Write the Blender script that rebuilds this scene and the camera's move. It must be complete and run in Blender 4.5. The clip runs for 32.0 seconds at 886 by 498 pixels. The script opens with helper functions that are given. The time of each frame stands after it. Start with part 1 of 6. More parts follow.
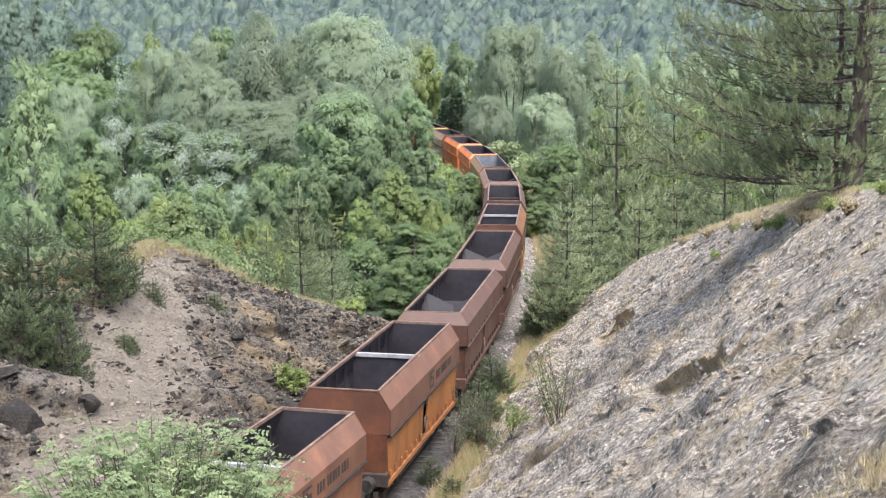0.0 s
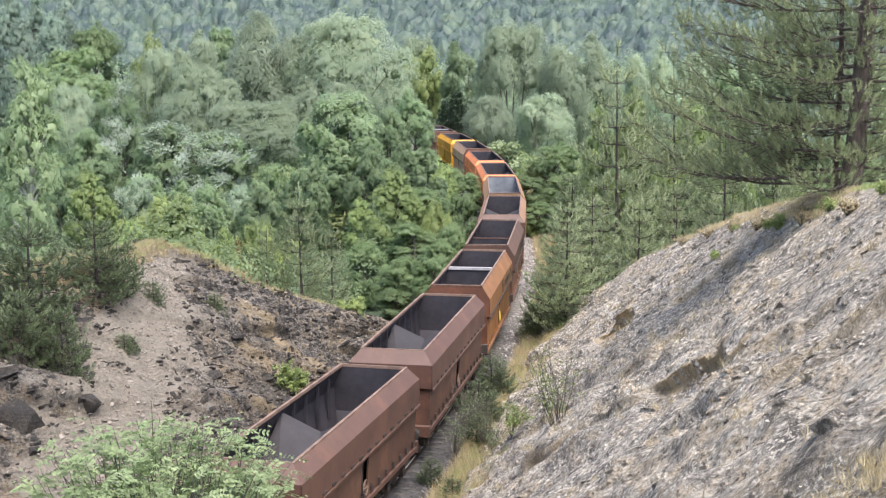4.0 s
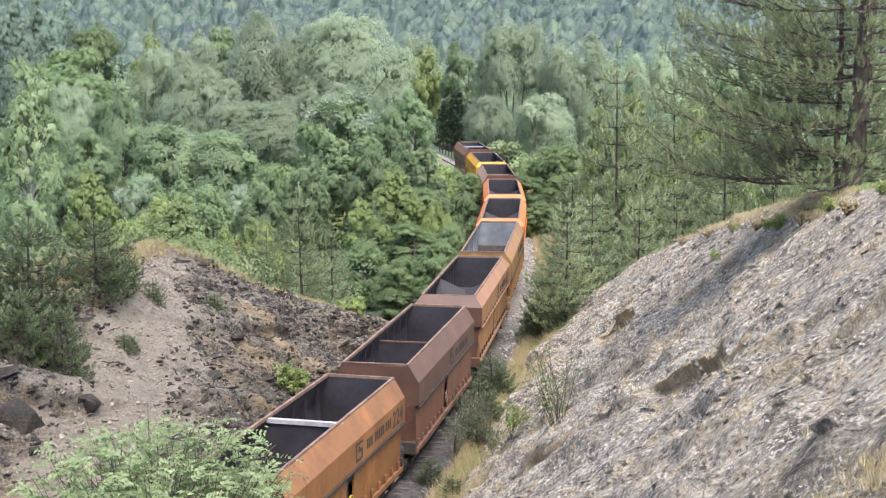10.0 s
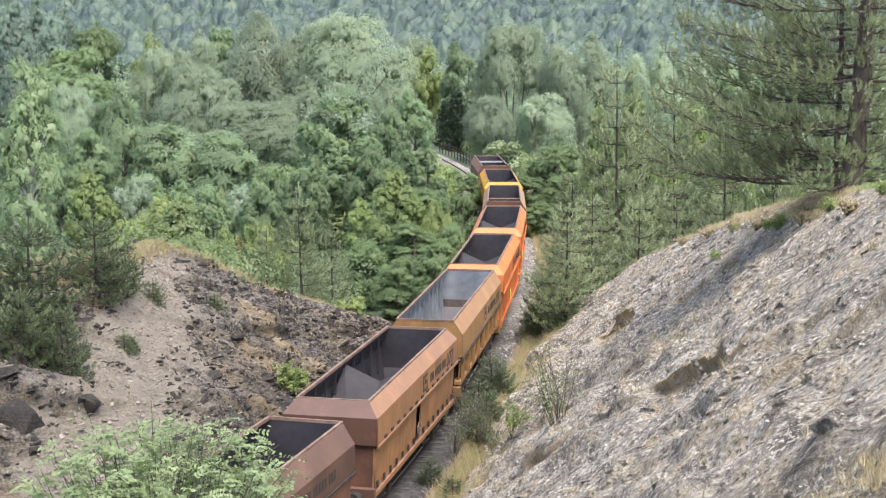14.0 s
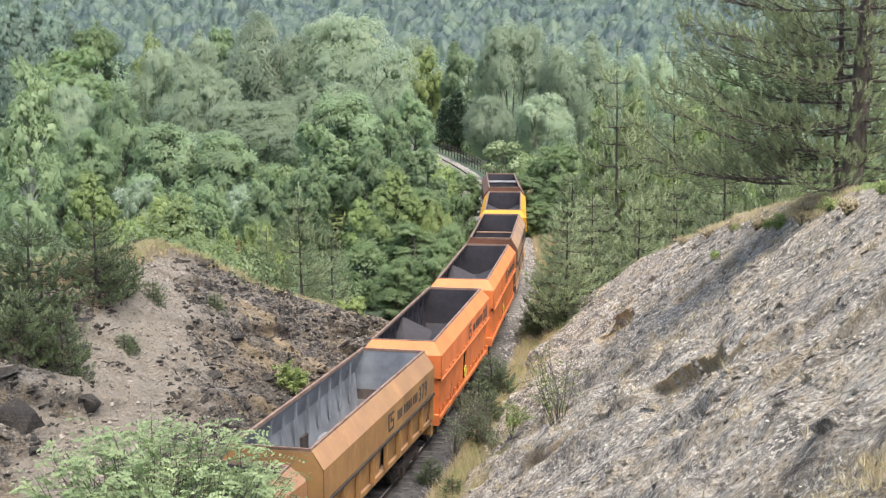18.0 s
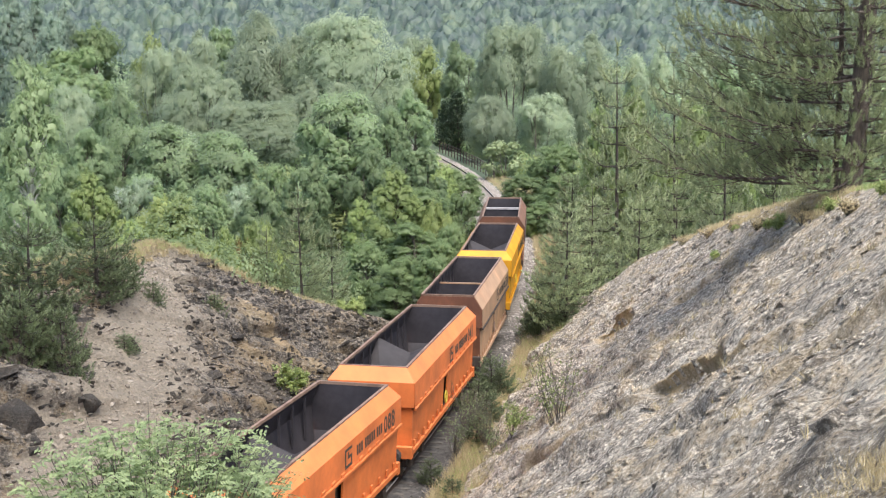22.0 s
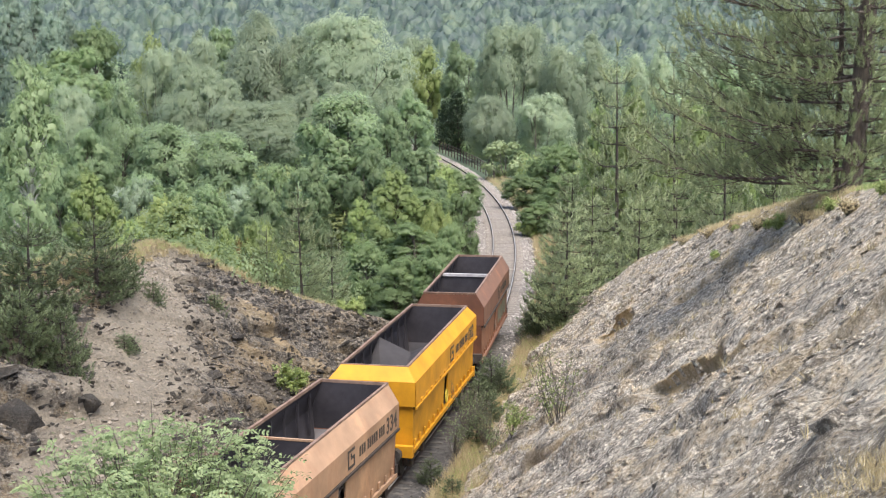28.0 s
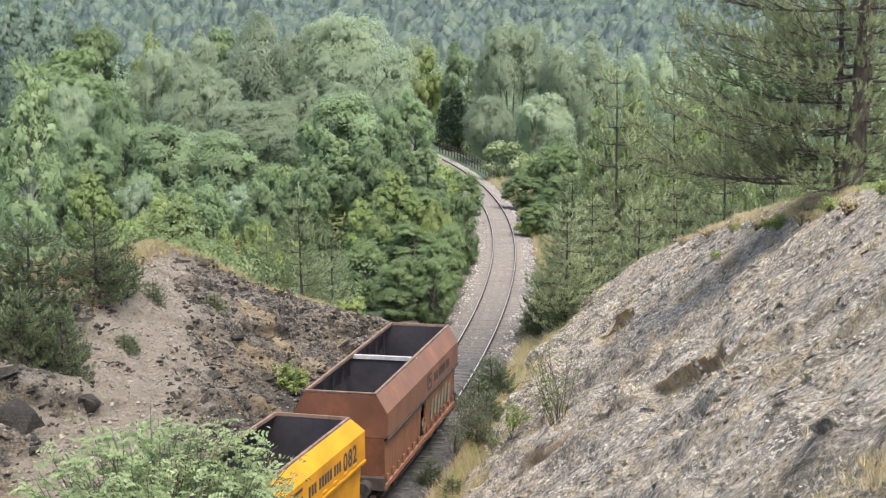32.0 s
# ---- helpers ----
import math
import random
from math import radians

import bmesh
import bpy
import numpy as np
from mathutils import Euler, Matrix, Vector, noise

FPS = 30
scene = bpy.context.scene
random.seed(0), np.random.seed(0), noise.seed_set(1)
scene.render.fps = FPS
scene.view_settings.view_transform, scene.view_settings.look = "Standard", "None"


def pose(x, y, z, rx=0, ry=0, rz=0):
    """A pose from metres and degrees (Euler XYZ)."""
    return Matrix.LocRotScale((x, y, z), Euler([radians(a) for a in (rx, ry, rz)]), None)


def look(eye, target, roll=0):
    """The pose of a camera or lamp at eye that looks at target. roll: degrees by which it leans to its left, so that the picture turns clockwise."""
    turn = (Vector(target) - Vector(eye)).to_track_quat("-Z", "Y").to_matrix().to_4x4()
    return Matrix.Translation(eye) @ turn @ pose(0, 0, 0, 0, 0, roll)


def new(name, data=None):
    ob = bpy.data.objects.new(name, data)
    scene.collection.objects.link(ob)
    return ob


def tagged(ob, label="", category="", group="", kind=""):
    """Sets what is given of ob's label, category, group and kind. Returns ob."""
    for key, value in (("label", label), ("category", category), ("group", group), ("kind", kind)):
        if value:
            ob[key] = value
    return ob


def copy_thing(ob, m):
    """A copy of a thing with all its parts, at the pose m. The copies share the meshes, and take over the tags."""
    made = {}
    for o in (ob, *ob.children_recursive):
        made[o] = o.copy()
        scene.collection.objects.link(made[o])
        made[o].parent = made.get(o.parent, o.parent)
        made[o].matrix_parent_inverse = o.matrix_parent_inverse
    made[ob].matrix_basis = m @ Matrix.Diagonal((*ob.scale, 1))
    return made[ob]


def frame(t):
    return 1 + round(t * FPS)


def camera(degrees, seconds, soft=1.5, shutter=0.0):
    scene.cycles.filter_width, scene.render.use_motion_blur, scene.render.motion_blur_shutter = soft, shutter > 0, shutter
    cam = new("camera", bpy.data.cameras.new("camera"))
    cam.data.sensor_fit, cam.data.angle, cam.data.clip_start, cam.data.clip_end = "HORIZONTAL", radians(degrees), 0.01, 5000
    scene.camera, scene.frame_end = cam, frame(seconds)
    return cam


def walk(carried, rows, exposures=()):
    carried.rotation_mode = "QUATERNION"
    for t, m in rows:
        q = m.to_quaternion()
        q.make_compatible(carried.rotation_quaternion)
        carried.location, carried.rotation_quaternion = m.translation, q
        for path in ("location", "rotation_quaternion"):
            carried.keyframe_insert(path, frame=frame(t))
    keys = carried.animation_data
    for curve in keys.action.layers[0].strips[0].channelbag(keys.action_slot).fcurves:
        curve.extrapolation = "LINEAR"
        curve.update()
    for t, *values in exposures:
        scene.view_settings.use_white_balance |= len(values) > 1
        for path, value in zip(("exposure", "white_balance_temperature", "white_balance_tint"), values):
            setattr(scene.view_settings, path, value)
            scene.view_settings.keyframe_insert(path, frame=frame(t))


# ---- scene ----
# ---------------------------------------------------------------- camera
cam = camera(34.086, 32.0, soft=1.2)
EYE = pose(0, 0, 14.38, 90 - 8.534, 0, 0)
walk(cam, [(0, EYE), (32, EYE)], [(0, 1.08, 6230, 14), (12, 1.08, 6230, 14), (17, 1.03, 6350, 11), (23, 0.98, 6450, 11), (32, 0.95, 6480, 11)])

# ---------------------------------------------------------------- world and sun
SUN_EL, SUN_AZ = 64.0, 150.0      # degrees above the horizon; degrees clockwise from +y
world = bpy.data.worlds.new("sky")
scene.world = world
world.use_nodes = True
sky = world.node_tree.nodes.new("ShaderNodeTexSky")
sky.sky_type = "NISHITA"
sky.sun_disc = False
sky.sun_elevation, sky.sun_rotation = radians(SUN_EL), radians(SUN_AZ)
sky.dust_density = 2.5
back = world.node_tree.nodes["Background"]
world.node_tree.links.new(sky.outputs[0], back.inputs[0])
back.inputs[1].default_value = 0.15
lamp = bpy.data.lights.new("sun", "SUN")
lamp.energy, lamp.angle, lamp.color = 3.2, radians(45.0), (1.0, 0.95, 0.87)
sun = new("sun", lamp)
sdir = Vector((math.sin(radians(SUN_AZ)) * math.cos(radians(SUN_EL)), math.cos(radians(SUN_AZ)) * math.cos(radians(SUN_EL)), math.sin(radians(SUN_EL))))
sun.matrix_basis = look(sdir * 300, (0, 0, 0))


# ---------------------------------------------------------------- materials
def mat(name, rough=0.85, metal=0.0):
    m = bpy.data.materials.new(name)
    m.use_nodes = True
    b = m.node_tree.nodes["Principled BSDF"]
    b.inputs["Roughness"].default_value, b.inputs["Metallic"].default_value = rough, metal
    return m, m.node_tree.nodes, m.node_tree.links, b


def ramp(nodes, links, fac, stops):
    r = nodes.new("ShaderNodeValToRGB")
    while len(r.color_ramp.elements) < len(stops):
        r.color_ramp.elements.new(0.5)
    for e, (p, c) in zip(r.color_ramp.elements, stops):
        e.position, e.color = p, (*c, 1)
    links.new(fac, r.inputs[0])
    return r.outputs[0]


def noise_tex(nodes, links, scale, detail=6, rough=0.6, stretch=None, turn=None, kind="Object"):
    co = nodes.new("ShaderNodeTexCoord").outputs[kind]
    if stretch:
        mp = nodes.new("ShaderNodeMapping")
        mp.inputs["Scale"].default_value = stretch
        if turn:
            mp.inputs["Rotation"].default_value = turn
        links.new(co, mp.inputs[0])
        co = mp.outputs[0]
    n = nodes.new("ShaderNodeTexNoise")
    n.inputs["Scale"].default_value, n.inputs["Detail"].default_value, n.inputs["Roughness"].default_value = scale, detail, rough
    links.new(co, n.inputs["Vector"])
    return n.outputs["Fac"]


def mixc(nodes, links, fac, a, b, mode="MIX"):
    m = nodes.new("ShaderNodeMix")
    m.data_type, m.blend_type = "RGBA", mode
    for sock, v in ((m.inputs[0], fac), (m.inputs[6], a), (m.inputs[7], b)):
        if isinstance(v, (int, float)):
            sock.default_value = v
        elif isinstance(v, tuple):
            sock.default_value = (*v, 1)
        else:
            links.new(v, sock)
    return m.outputs[2]


def bump(nodes, links, b, fac, strength, dist):
    n = nodes.new("ShaderNodeBump")
    n.inputs["Strength"].default_value, n.inputs["Distance"].default_value = strength, dist
    links.new(fac, n.inputs["Height"])
    links.new(n.outputs[0], b.inputs["Normal"])


def leaf_mat(name, dark, light, pale=None, rough=0.55, thru=0.35, patch=0.4, depth=0.3):
    """Leaves vary a little one by one, and more in patches over the crown; light shows through them."""
    m, nodes, links, b = mat(name, rough)
    g = nodes.new("ShaderNodeNewGeometry")
    lerp = lambda p, q, k: tuple(x + (y - x) * k for x, y in zip(p, q))
    stops = [(0.0, lerp(dark, light, 0.86)), (0.8, light)] + ([(1.0, lerp(light, pale, 0.5))] if pale else [])
    c = ramp(nodes, links, g.outputs["Random Per Island"], stops)
    n = noise_tex(nodes, links, patch, 4, 0.6, kind="Object")
    c = mixc(nodes, links, ramp(nodes, links, n, [(0.38, (depth, depth, depth)), (0.56, (0, 0, 0))]), c, dark)
    if pale:
        c = mixc(nodes, links, ramp(nodes, links, n, [(0.56, (0, 0, 0)), (0.72, (0.5, 0.5, 0.5))]), c, pale)
    o = nodes.new("ShaderNodeObjectInfo")
    h = nodes.new("ShaderNodeHueSaturation")
    mr = nodes.new("ShaderNodeMapRange")
    mr.inputs[3].default_value, mr.inputs[4].default_value = 0.8, 1.2
    links.new(o.outputs["Random"], mr.inputs[0])
    links.new(mr.outputs[0], h.inputs["Value"])
    links.new(c, h.inputs["Color"])
    links.new(h.outputs[0], b.inputs["Base Color"])
    t = nodes.new("ShaderNodeBsdfTranslucent")
    links.new(h.outputs[0], t.inputs[0])
    mx = nodes.new("ShaderNodeMixShader")
    mx.inputs[0].default_value = thru
    links.new(b.outputs[0], mx.inputs[1])
    links.new(t.outputs[0], mx.inputs[2])
    links.new(mx.outputs[0], nodes["Material Output"].inputs[0])
    return m


def plain(name, a, b_, scale=3.0, rough=0.85, metal=0.0, bm=0.3, dist=0.02, stretch=None):
    m, nodes, links, b = mat(name, rough, metal)
    n = noise_tex(nodes, links, scale, 8, 0.65, stretch)
    links.new(ramp(nodes, links, n, [(0.3, a), (0.7, b_)]), b.inputs["Base Color"])
    n2 = noise_tex(nodes, links, scale * 6, 5, 0.6)
    bump(nodes, links, b, n2, bm, dist)
    return m
# ---------------------------------------------------------------- the line of the track
GRADE = -0.00464
KNOTS = [-0.0041, -0.0043, -0.0031, -0.0028, -0.0034, -0.0029, -0.0025, -0.0025, -0.0025, -0.0025]
S = np.arange(-220.0, 300.0, 0.5)
bend = np.where(S < -30, 0.0, np.interp(S, -30 + 18 * np.arange(10), KNOTS))
turn = np.concatenate([[0], np.cumsum((bend[1:] + bend[:-1]) / 4)])
turn += 0.1589 - np.interp(0, S, turn)
mid = (turn[1:] + turn[:-1]) / 2
TX = np.concatenate([[0], np.cumsum(np.sin(mid) * 0.5)])
TY = np.concatenate([[0], np.cumsum(np.cos(mid) * 0.5)])
TX += 0.333 - np.interp(0, S, TX)
TY += 59.064 - np.interp(0, S, TY)


def track(s, off=0.0, z=0.0):
    """The point at s metres along the line, off metres to its right, z above the rails; and the heading."""
    a = float(np.interp(s, S, turn))
    return Vector((float(np.interp(s, S, TX)) + off * math.cos(a), float(np.interp(s, S, TY)) - off * math.sin(a), GRADE * s + z)), a


def track_coords(x, y):
    """Along-line and sideways distance of many points."""
    s, o = np.empty(len(x)), np.empty(len(x))
    for i in range(0, len(x), 4000):
        d = (x[i:i + 4000, None] - TX[None, ::2]) ** 2 + (y[i:i + 4000, None] - TY[None, ::2]) ** 2
        k = d.argmin(1) * 2
        dx, dy = x[i:i + 4000] - TX[k], y[i:i + 4000] - TY[k]
        o[i:i + 4000] = dx * np.cos(turn[k]) - dy * np.sin(turn[k])
        s[i:i + 4000] = S[k] + dx * np.sin(turn[k]) + dy * np.cos(turn[k])
    return s, o


def hashed(i, j, seed):
    h = np.sin(i * 127.1 + j * 311.7 + seed * 74.7) * 43758.5453
    return h - np.floor(h)


def vnoise(x, y, seed=0):
    i, j = np.floor(x), np.floor(y)
    u, v = x - i, y - j
    u, v = u * u * (3 - 2 * u), v * v * (3 - 2 * v)
    return ((hashed(i, j, seed) * (1 - u) + hashed(i + 1, j, seed) * u) * (1 - v) + (hashed(i, j + 1, seed) * (1 - u) + hashed(i + 1, j + 1, seed) * u) * v) * 2 - 1


def fbm(x, y, seed=0, octaves=4, gain=0.5):
    t, a = 0, 1.0
    for k in range(octaves):
        t, a = t + a * vnoise(x * 2 ** k, y * 2 ** k, seed + k * 13), a * gain
    return t


R_CREST = ([-70, -40, -32, -24, -18, -12, -8, -4, 0, 4, 6, 8, 10, 11.5], [20.6, 17.1, 16.3, 15.25, 14.35, 13.2, 12.25, 11.15, 10.05, 8.95, 7.9, 5.8, 3.8, 3.3])
L_CREST = ([-70, -30, -6, -1, 3, 7, 9], [13, 12, 10.6, 7.7, 6.2, 4.2, 3.5])


def height(x, y, rough=True):
    s, o = track_coords(x, y)
    zt = GRADE * np.clip(s, -60, 150)
    oc = np.interp(s, *R_CREST)
    right = 0.9 * (np.minimum(o, oc) - 3.3) - 0.30 * np.maximum(0, o - oc)
    lc = np.interp(s, *L_CREST)
    left = 0.85 * (np.minimum(-o, lc) - 3.4) - 0.14 * np.maximum(0, -o - lc)
    floor_ = -2.2 - 1.5 * np.clip((y - 120) / 60, 0, 1)
    bank = -np.maximum(0, np.abs(o) - 3.2) * 0.55 - 0.25
    z = np.where(o > 0, np.where(o > 3.3, right, -0.25), np.where(o < -3.4, left, -0.25))
    z = np.where(np.abs(o) < 3.2, -0.25, np.maximum(z, np.maximum(bank, floor_)))
    z = z + zt
    hill = np.maximum(0, y - 440) * 0.30 - np.maximum(0, y - 900) * 0.2 + 0.05 * np.maximum(0, np.abs(x) - 120)
    z = np.maximum(z, floor_ + np.where(y > 250, hill, 0))
    r = np.hypot(x - 1, y + 2)
    knoll = 12.7 - 0.45 * np.maximum(0, r - 3)
    z = np.where(np.abs(o) > 4, np.maximum(z, knoll), z)
    if rough:
        a = np.clip((np.abs(o) - 3.0) / 3, 0, 1)
        z = z + a * (0.25 * fbm(x * 0.4, y * 0.4, 3) + 0.05 * fbm(x * 2, y * 2, 5))
    return z


def mesh_ob(name, verts, faces, material, parent=None, smooth=False, normals=None):
    me = bpy.data.meshes.new(name)
    verts, faces = np.asarray(verts, dtype=np.float32), np.asarray(faces, dtype=np.int32)
    me.vertices.add(len(verts))
    me.vertices.foreach_set("co", verts.ravel())
    k = faces.shape[1]
    me.loops.add(faces.size)
    me.loops.foreach_set("vertex_index", faces.ravel())
    me.polygons.add(len(faces))
    me.polygons.foreach_set("loop_start", np.arange(0, faces.size, k, dtype=np.int32))
    me.polygons.foreach_set("use_smooth", np.full(len(faces), smooth))
    me.update(calc_edges=True)
    if normals is not None:
        me.polygons.foreach_set("use_smooth", np.full(len(faces), True))
        me.normals_split_custom_set_from_vertices(np.asarray(normals, dtype=np.float32).tolist())
    if material:
        me.materials.append(material)
    ob = new(name, me)
    ob.parent = parent
    return ob


def grid_faces(nu, nv):
    i, j = np.meshgrid(np.arange(nu - 1), np.arange(nv - 1), indexing="ij")
    a = (i * nv + j).ravel()
    return np.stack([a, a + nv, a + nv + 1, a + 1], 1)


def spread(knots):
    out = []
    for a, b, d in knots:
        out += list(np.arange(a, b, d))
    return np.array(out + [knots[-1][1]])


def part(name, bm, material, parent, label=""):
    me = bpy.data.meshes.new(name)
    bm.to_mesh(me)
    bm.free()
    if material:
        me.materials.append(material)
    ob = new(name, me)
    ob.parent = parent
    if label:
        ob["label"] = label
    return ob


def box_into(bm, x0, x1, y0, y1, z0, z1, m=None):
    r = bmesh.ops.create_cube(bm, size=1)
    t = Matrix.Translation(((x0 + x1) / 2, (y0 + y1) / 2, (z0 + z1) / 2)) @ Matrix.Diagonal((x1 - x0, y1 - y0, z1 - z0, 1))
    bmesh.ops.transform(bm, matrix=(m @ t) if m else t, verts=r["verts"])
    return r["verts"]


rng = np.random.default_rng(7)


def unit(v):
    return v / np.maximum(np.linalg.norm(v, axis=-1, keepdims=True), 1e-9)


# ---------------------------------------------------------------- ground
gm, nodes, links, b = mat("earth", 0.95)
n1 = noise_tex(nodes, links, 0.25, 8)
n2 = noise_tex(nodes, links, 3.0, 8)
c = mixc(nodes, links, ramp(nodes, links, n1, [(0.42, (0, 0, 0)), (0.58, (1, 1, 1))]), (0.05, 0.08, 0.042), (0.062, 0.085, 0.048))
c = mixc(nodes, links, ramp(nodes, links, n2, [(0.4, (0, 0, 0)), (0.7, (1, 1, 1))]), c, (0.075, 0.10, 0.055))
at = nodes.new("ShaderNodeAttribute")
at.attribute_name = "verge"
dirt = mixc(nodes, links, ramp(nodes, links, n2, [(0.35, (0, 0, 0)), (0.65, (1, 1, 1))]), (0.07, 0.06, 0.046), (0.145, 0.12, 0.087))
c = mixc(nodes, links, at.outputs["Fac"], c, dirt)
links.new(c, b.inputs["Base Color"])
bump(nodes, links, b, n2, 0.8, 0.15)
M_EARTH = gm
gx = spread([(-1200, -200, 60), (-200, -60, 6), (-60, -26, 1.5), (-26, 26, 0.5), (26, 60, 1.5), (60, 200, 6), (200, 1200, 60)])
gy = spread([(-300, -40, 20), (-40, 8, 2), (8, 90, 0.5), (90, 200, 1.5), (200, 420, 6), (420, 1500, 45)])
xx, yy = np.meshgrid(gx, gy, indexing="ij")
zz = height(xx.ravel(), yy.ravel())
gs, go = track_coords(xx.ravel(), yy.ravel())
under_right = (gs > -49) & (gs < 11) & (go > 3.4) & (go < np.interp(gs, *R_CREST) + 0.9)
under_left = (gs > -39) & (gs < 8.5) & (go < -3.5) & (-go < np.interp(gs, *L_CREST) + 0.9)
zz = np.where(under_right | under_left, zz - 0.9, zz)
ground = mesh_ob("ground", np.stack([xx.ravel(), yy.ravel(), zz], 1), grid_faces(len(gx), len(gy)), M_EARTH, smooth=True)
verge = ground.data.attributes.new("verge", "FLOAT", "POINT")
verge.data.foreach_set("value", np.clip((7.0 - np.abs(go)) / 3 + 0.5 * fbm(xx.ravel() * 0.3, yy.ravel() * 0.3, 9), 0, 1).astype(np.float32) * np.clip((80 - gs) / 30, 0, 1).astype(np.float32))
tagged(ground, "earth and dry grass valley ground under the woods", "ground", kind="structure")
# ---------------------------------------------------------------- railway track
M_RAIL = plain("rail_steel", (0.018, 0.0125, 0.010), (0.05, 0.034, 0.026), 8, 0.8)
M_HEAD = plain("worn_rail_head", (0.36, 0.33, 0.31), (0.52, 0.48, 0.45), 8, 0.4, 0.4)
M_BALLAST, nodes, links, b = mat("ballast_stone", 0.95)
bn = noise_tex(nodes, links, 5, 8, 0.65)
bl = ramp(nodes, links, bn, [(0.3, (0.13, 0.112, 0.097)), (0.7, (0.28, 0.247, 0.213))])
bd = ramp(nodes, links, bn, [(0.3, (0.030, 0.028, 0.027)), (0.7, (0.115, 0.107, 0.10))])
# the ballast is darker in the cutting and paler beyond it
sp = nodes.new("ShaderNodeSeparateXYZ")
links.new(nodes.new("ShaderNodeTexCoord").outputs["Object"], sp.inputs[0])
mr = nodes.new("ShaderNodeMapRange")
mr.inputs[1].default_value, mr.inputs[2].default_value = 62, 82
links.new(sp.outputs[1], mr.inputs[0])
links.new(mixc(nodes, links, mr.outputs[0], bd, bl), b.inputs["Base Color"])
bump(nodes, links, b, noise_tex(nodes, links, 30, 5), 1.0, 0.05)

M_SLEEPER, nodes, links, b = mat("sleeper_concrete", 0.95)
bn = noise_tex(nodes, links, 5, 8, 0.65)
sp = nodes.new("ShaderNodeSeparateXYZ")
links.new(nodes.new("ShaderNodeNewGeometry").outputs["Position"], sp.inputs[0])
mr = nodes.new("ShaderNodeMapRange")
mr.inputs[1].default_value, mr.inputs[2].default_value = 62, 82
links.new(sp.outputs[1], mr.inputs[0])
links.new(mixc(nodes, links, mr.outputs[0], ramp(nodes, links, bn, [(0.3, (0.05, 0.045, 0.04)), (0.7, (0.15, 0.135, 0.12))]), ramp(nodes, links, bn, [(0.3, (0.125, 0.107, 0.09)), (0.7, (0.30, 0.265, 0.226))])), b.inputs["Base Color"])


def sweep(name, profile, s0, s1, step, material, parent=None, closed=True, wobble=0.0):
    """A profile of (offset, height) points drawn along the line."""
    ss = np.arange(s0, s1 + 0.01, step)
    v, k = [], len(profile)
    for i, s in enumerate(ss):
        for j, (o, z) in enumerate(profile):
            w = wobble * float(hashed(i, j, 2) - 0.5) if wobble else 0
            v.append(track(s, o + w, z + w * 0.3)[0])
    f = []
    for i in range(len(ss) - 1):
        for j in range(k if closed else k - 1):
            a, b_ = i * k + j, i * k + (j + 1) % k
            f.append((a, b_, b_ + k, a + k))
    return mesh_ob(name, v, f, material, parent)


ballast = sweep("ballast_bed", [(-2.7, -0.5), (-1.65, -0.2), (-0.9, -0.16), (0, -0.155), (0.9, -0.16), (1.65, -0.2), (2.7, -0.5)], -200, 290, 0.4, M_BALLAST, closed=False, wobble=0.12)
tagged(ballast, "pale grey crushed stone ballast bed of the railway", "ballast", kind="structure")
railway = tagged(new("railway_track"), "single curved railway track with worn steel rails on concrete sleepers", "railway track", kind="structure")
for o in (-0.7535, 0.7535):
    sweep("rail", [(o - 0.036, 0.0), (o + 0.036, 0.0), (o + 0.036, -0.04), (o + 0.012, -0.06), (o + 0.012, -0.13), (o + 0.07, -0.16), (o - 0.07, -0.16), (o - 0.012, -0.13), (o - 0.012, -0.06), (o - 0.036, -0.04)], -200, 290, 1.0, M_RAIL, railway)
for o in (-0.7535, 0.7535):
    sweep("rail_head", [(o - 0.027, 0.001), (o - 0.016, 0.006), (o + 0.016, 0.006), (o + 0.027, 0.001)], -200, 290, 1.0, M_HEAD, railway, closed=False)
bm = bmesh.new()
for v in box_into(bm, -1.25, 1.25, -0.13, 0.13, -0.30, -0.145):
    if v.co.z > -0.2:
        v.co.y *= 0.75
sleeper_mesh = bpy.data.meshes.new("sleeper")
bm.to_mesh(sleeper_mesh)
bm.free()
sleeper_mesh.materials.append(M_SLEEPER)
sl_v = [v.co.copy() for v in sleeper_mesh.vertices]
sl_f = [tuple(p.vertices) for p in sleeper_mesh.polygons]
rest_v, rest_f = [], []
for i in range(-330, 470):
    s = i * 0.6
    p, a = track(s)
    m = Matrix.Translation(p) @ Matrix.Rotation(-a, 4, "Z")
    if -5 <= s < 165:
        so = new("sleeper", sleeper_mesh)
        so.parent = railway
        so.matrix_basis = m @ pose(0, random.uniform(-0.03, 0.03), random.uniform(-0.012, 0.010), 0, 0, random.uniform(-1, 1))
    else:
        n0 = len(rest_v)
        rest_v += [m @ v for v in sl_v]
        rest_f += [tuple(n0 + q for q in f) for f in sl_f]
tagged(mesh_ob("sleepers_far", rest_v, rest_f, M_SLEEPER, railway), kind="stuff")
